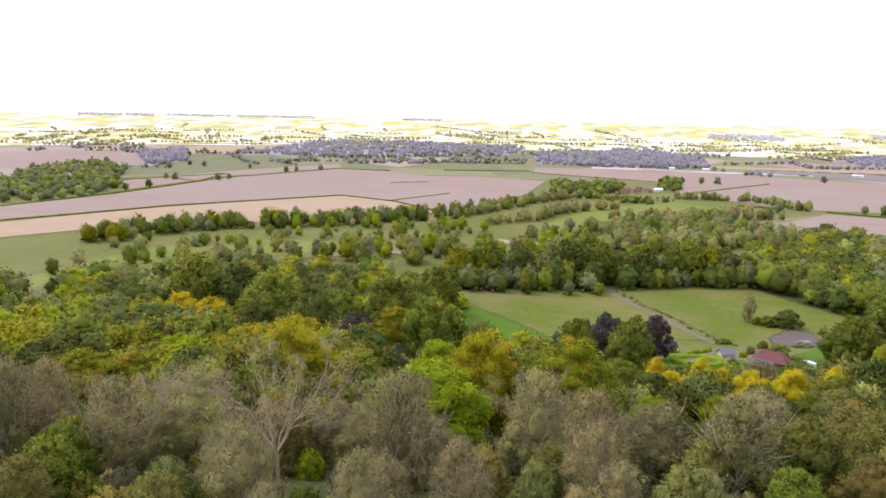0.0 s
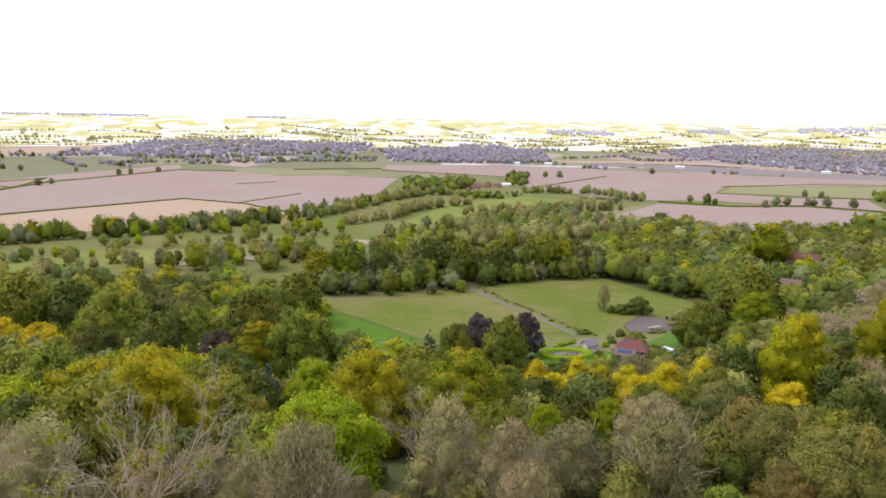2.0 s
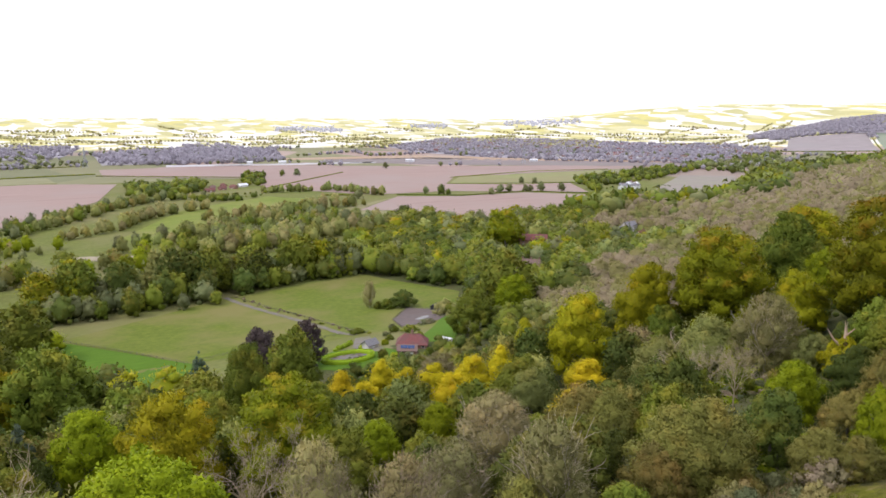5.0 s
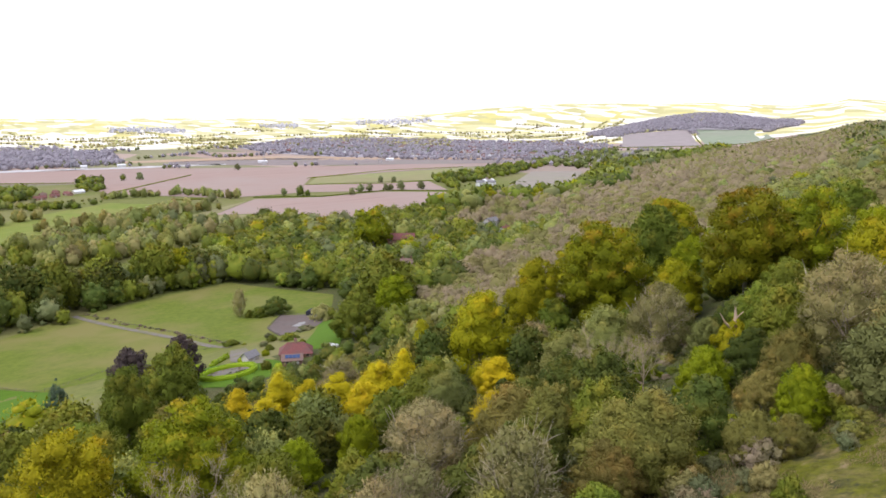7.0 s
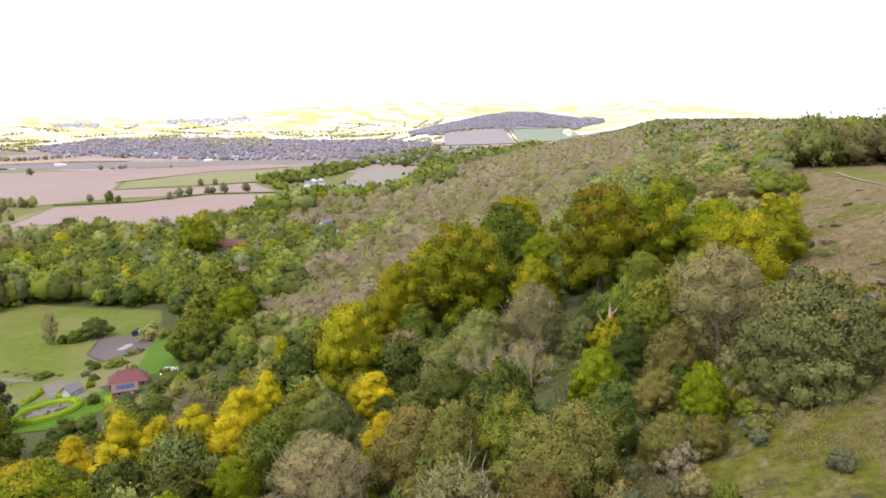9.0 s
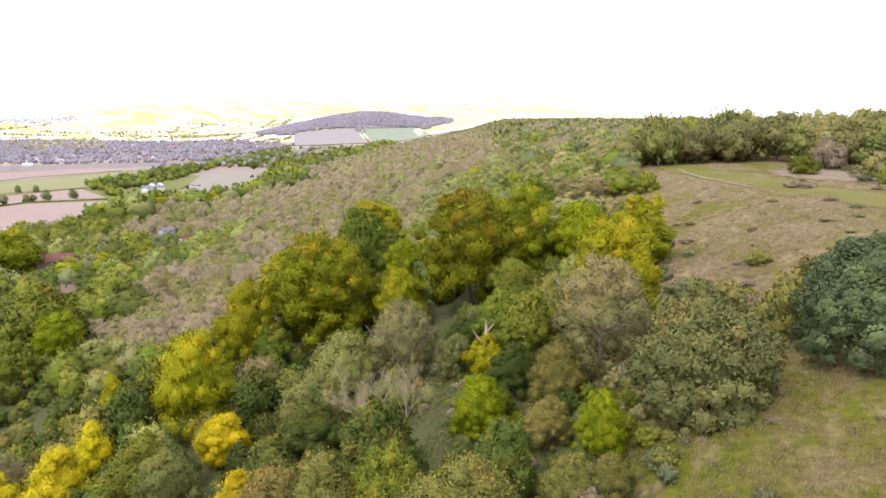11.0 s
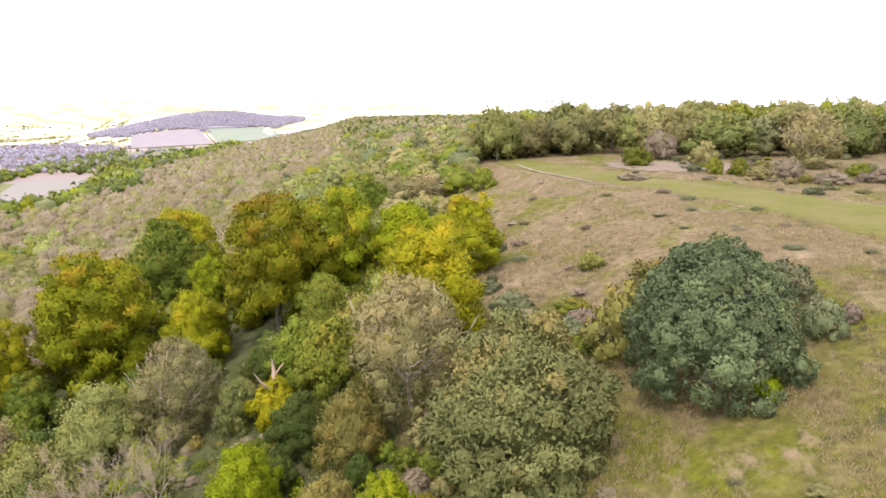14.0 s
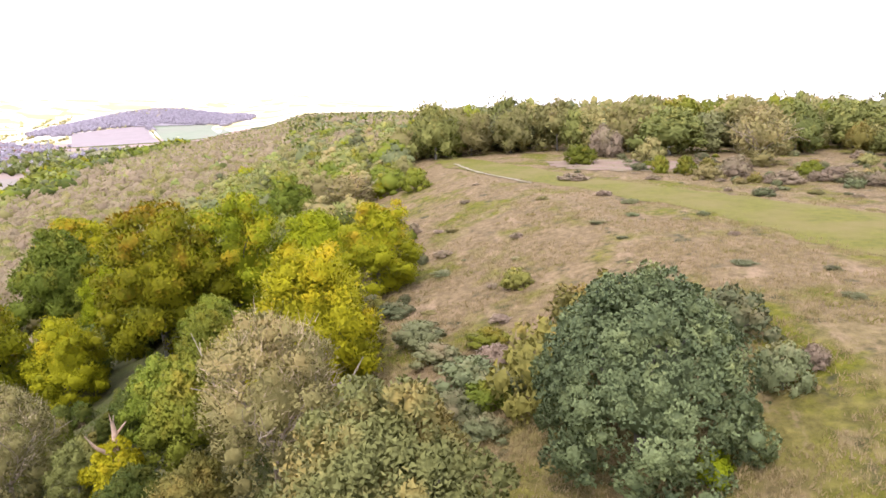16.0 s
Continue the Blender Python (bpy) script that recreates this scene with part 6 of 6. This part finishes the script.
ring_hedge(70, 240, 8.6, 2.0, 1.6)
disc = [(70 + 7.4 * math.cos(k * 0.3927), 240 + 7.4 * math.sin(k * 0.3927)) for k in range(16)]
field("gravel", disc, "grey gravel bed inside the ring hedge", "garden_bed", lift=0.25, cell=2)
random.seed(3)
for k in range(26):
    a, r = random.uniform(0, 6.28), 6.6 * math.sqrt(random.random())
    shrub(random.choice(["bramble", "heather"]), 70 + r * math.cos(a), 240 + r * math.sin(a), random.uniform(1.0, 1.9), random.uniform(0.5, 0.9), "plants of the round garden")
field("lawn", [(56, 232), (60, 254), (72, 262), (86, 250), (88, 236), (80, 222), (64, 222)], "bright lawn round the ring hedge", "lawn", lift=0.16, cell=4)
for pts in ([(73, 262), (84, 274)], [(80, 252), (86, 262)], [(84, 231), (79, 221)], [(60, 262), (70, 268)]):
    hedge(pts, 2.0, 1.5, "box", "bright green clipped box hedge in the cottage garden", 1.0, "box_hedge")
for x, y, w, h, k in [(80, 232, 5, 3.2, "green"), (85, 222, 4.5, 3, "bramble"), (92, 219, 5, 3.5, "green"), (99, 246, 4, 2.6, "bramble"), (104, 251, 4.5, 3, "green"), (90, 253, 3.6, 2.2, "limegreen"), (96, 262, 4.2, 2.4, "green"),
                      (101, 277, 4, 2.4, "bramble"), (108, 284, 5, 3, "green"), (58, 258, 4, 2.4, "green"), (63, 264, 3.6, 2, "limegreen")]:
    shrub(k, x, y, w, h, "garden bushes round the cottage")
rank_growth = []
for k in range(30):
    q = k / 29
    stuff_shrub(rank_growth, random.choice(["bramble", "heather", "green", "heather"]), 68.5 + 33 * q + random.gauss(0, 1.2), 419 - 121 * q + random.gauss(0, 2), random.uniform(1.6, 3.4), random.uniform(0.6, 1.5))
finish_stuff("rank_growth", rank_growth, "rank grass and brambles along the paddock fence", "undergrowth")
hedge([(17, 207), (30, 217), (44, 227)], 1.8, 1.7, "green", "dark clipped hedge beside the lower paddock", 0.9, "clipped_hedge")
# riding arena: puddle and a low kerb
field_pool = bm_object("puddle", drape([(129, 305), (131, 310), (136, 314), (139, 312), (137, 307), (133, 304)], 0.36, 1.5, 2.2), WATER)
tagged(field_pool, "shallow puddle on the riding arena, sky reflection put into its colour", "puddle", kind="structure")


def fence(pts, label, height=1.2, gap=4.0):
    top = tagged(new("fence"), label, "fence")
    for (x0, y0), (x1, y1) in zip(pts, pts[1:]):
        k = max(1, int(math.hypot(x1 - x0, y1 - y0) / gap))
        for i in range(k):
            x, y = x0 + (x1 - x0) * i / k, y0 + (y1 - y0) * i / k
            z = ground_z(x, y)
            part("post", quick_mesh("post", *tube((x, y, z - 0.3), (x, y, z + height), 0.09, 0.08, 4), [BARK]), top)
            xb, yb = x0 + (x1 - x0) * (i + 1) / k, y0 + (y1 - y0) * (i + 1) / k
            for q in (0.5, 0.95):
                part("rail", quick_mesh("rail", *tube((x, y, z + height * q), (xb, yb, ground_z(xb, yb) + height * q), 0.06, 0.06, 4), [BARK]), top)


fence([(68, 420), (102, 299)], "weathered post and rail fence along the paddock track")
fence([(-22, 371), (25, 300)], "weathered post and rail fence between the paddocks")
fence([(26, 302), (60, 312), (92, 306)], "weathered post and rail fence across the paddock")
fence([(116, 293), (123, 319), (139, 337), (152, 325)], "weathered post and rail fence round the riding arena")
# white garden figure on a lawn in the wood
post = tagged(new("garden_post"), "white painted post on a lawn in the wood", "post")
part("shaft", box_mesh("shaft", -0.3, 0.3, -0.3, 0.3, -0.2, 3.0, WHITE, 0.08), post)
part("cap", box_mesh("cap", -0.45, 0.45, -0.45, 0.45, 3.0, 3.3, WHITE, 0.08), post)
post.matrix_basis = pose(-142, 219, ground_z(-142, 219))
field("lawn", [(-152, 214), (-148, 226), (-134, 228), (-126, 216), (-138, 208)], "small green lawn in a clearing of the wood", "lawn", lift=0.2, cell=4)

# ---- the farm, the village and the town of the vale ----
random.seed(41)
FARM = [(165, 1040, 20, 24, 10, TILE_RED), (186, 1058, 20, 18, 9, TILE_RED), (205, 1072, -65, 22, 9, TILE_RED), (176, 1078, 20, 14, 8, TILE_BROWN), (222, 1090, 25, 26, 11, WHITE), (196, 1100, -60, 16, 8, TILE_RED), (232, 1112, 20, 14, 8, WHITE)]
for x, y, a, l, w, roof in FARM:
    house(x, y, a, l * 0.6, w * 0.7, 2.8, 2.4, roof, RENDERED if roof is WHITE else BRICKWORK, "white-roofed farm shed in the vale" if roof is WHITE else "red-roofed brick farm building in the vale", 0 if roof is WHITE else 1, 3)
for x, y, a, l in [(693, 779, 35, 14), (706, 790, -50, 12), (722, 800, 35, 16), (735, 797, 30, 12), (716, 776, -55, 12), (742, 815, 40, 14)]:
    house(x, y, a, l, 8, 4.6, 2.4, random.choice([WHITE, SLATE, TILE_BROWN]), WHITE, "white house of a hamlet beside the fields", 1, 3, 2)
for x, y, a, l, w in [(-560, 2320, 10, 60, 22), (-480, 2300, 8, 50, 22), (-400, 2350, 12, 40, 20), (700, 1500, -30, 20, 9), (960, 1370, -30, 18, 9), (420, 1580, -10, 16, 8), (350, 1590, -10, 12, 7)]:
    house(x, y, a, l, w, 4, 2, WHITE, WHITE, "long white shed in the far vale", 0, 0, 1, "shed")
TOWN = [(956, 2202), (1400, 2643), (1756, 2421), (1928, 1649), (1789, 1353), (1278, 1104), (1081, 1286), (960, 1539), (916, 1886)]
made = 0
while made < 170:
    x, y = random.uniform(700, 2300), random.uniform(1150, 2700)
    if inside(x, y, TOWN):
        l = random.uniform(10, 22)
        house(x, y, random.choice([20, 110, 60]) + random.gauss(0, 8), l, random.uniform(8, 11), 5.2, 3.4, random.choice([TILE_RED, TILE_BROWN, SLATE, TILE_BROWN]), random.choice([RENDERED, WHITE, BRICKWORK, RENDERED]),
              "small house of the town in the vale", 1, 0, 2)
        made += 1


# ---- pylons ----
def pylon(x, y, turn, height=42):
    top = tagged(new("pylon"), "grey steel lattice electricity pylon in the fields", "pylon")
    prof = [(0, 4.2), (0.3, 2.8), (0.62, 1.35), (1.0, 0.35)]

    def half(z):
        return table(z, prof)

    levels = [0, 0.16, 0.3, 0.44, 0.56, 0.66, 0.75, 0.84, 0.92, 1.0]
    corners = [(-1, -1), (1, -1), (1, 1), (-1, 1)]
    legs, braces = [[], [], [], []], []
    for a, b in zip(levels, levels[1:]):
        for k, (p, q) in enumerate(corners):
            legs[k].append(tube((p * half(a), q * half(a), a * height), (p * half(b), q * half(b), b * height), 0.2, 0.2, 3))
            p2, q2 = corners[(k + 1) % 4]
            braces.append(tube((p * half(a), q * half(a), a * height), (p2 * half(b), q2 * half(b), b * height), 0.12, 0.12, 3))
            braces.append(tube((p2 * half(a), q2 * half(a), a * height), (p * half(b), q * half(b), b * height), 0.12, 0.12, 3))
    for chunk in legs:
        part("leg", quick_mesh("leg", *join(chunk), [STEEL]), top)
    part("bracing", quick_mesh("bracing", *join(braces), [STEEL]), top)
    for z, reach in ((0.64, 6.5), (0.77, 8.0), (0.9, 5.5)):
        arm = []
        for s in (-1, 1):
            for q in (-1, 1):
                arm.append(tube((s * half(z), q * half(z), z * height), (s * reach, 0, z * height), 0.16, 0.1, 3))
            arm.append(tube((s * half(z + 0.05), 0, (z + 0.05) * height), (s * reach, 0, z * height), 0.14, 0.1, 3))
            arm.append(tube((s * reach, 0, z * height), (s * reach, 0, z * height - 2.6), 0.14, 0.14, 3))
        part("cross_arm", quick_mesh("cross_arm", *join(arm), [STEEL]), top)
    top.matrix_basis = pose(x, y, ground_z(x, y), 0, 0, turn)
    return top


for x, y in [(-330, 1660), (25, 1630), (323, 1560), (665, 1420), (890, 1310), (1150, 1215), (1430, 1100)]:
    pylon(x, y, 65)
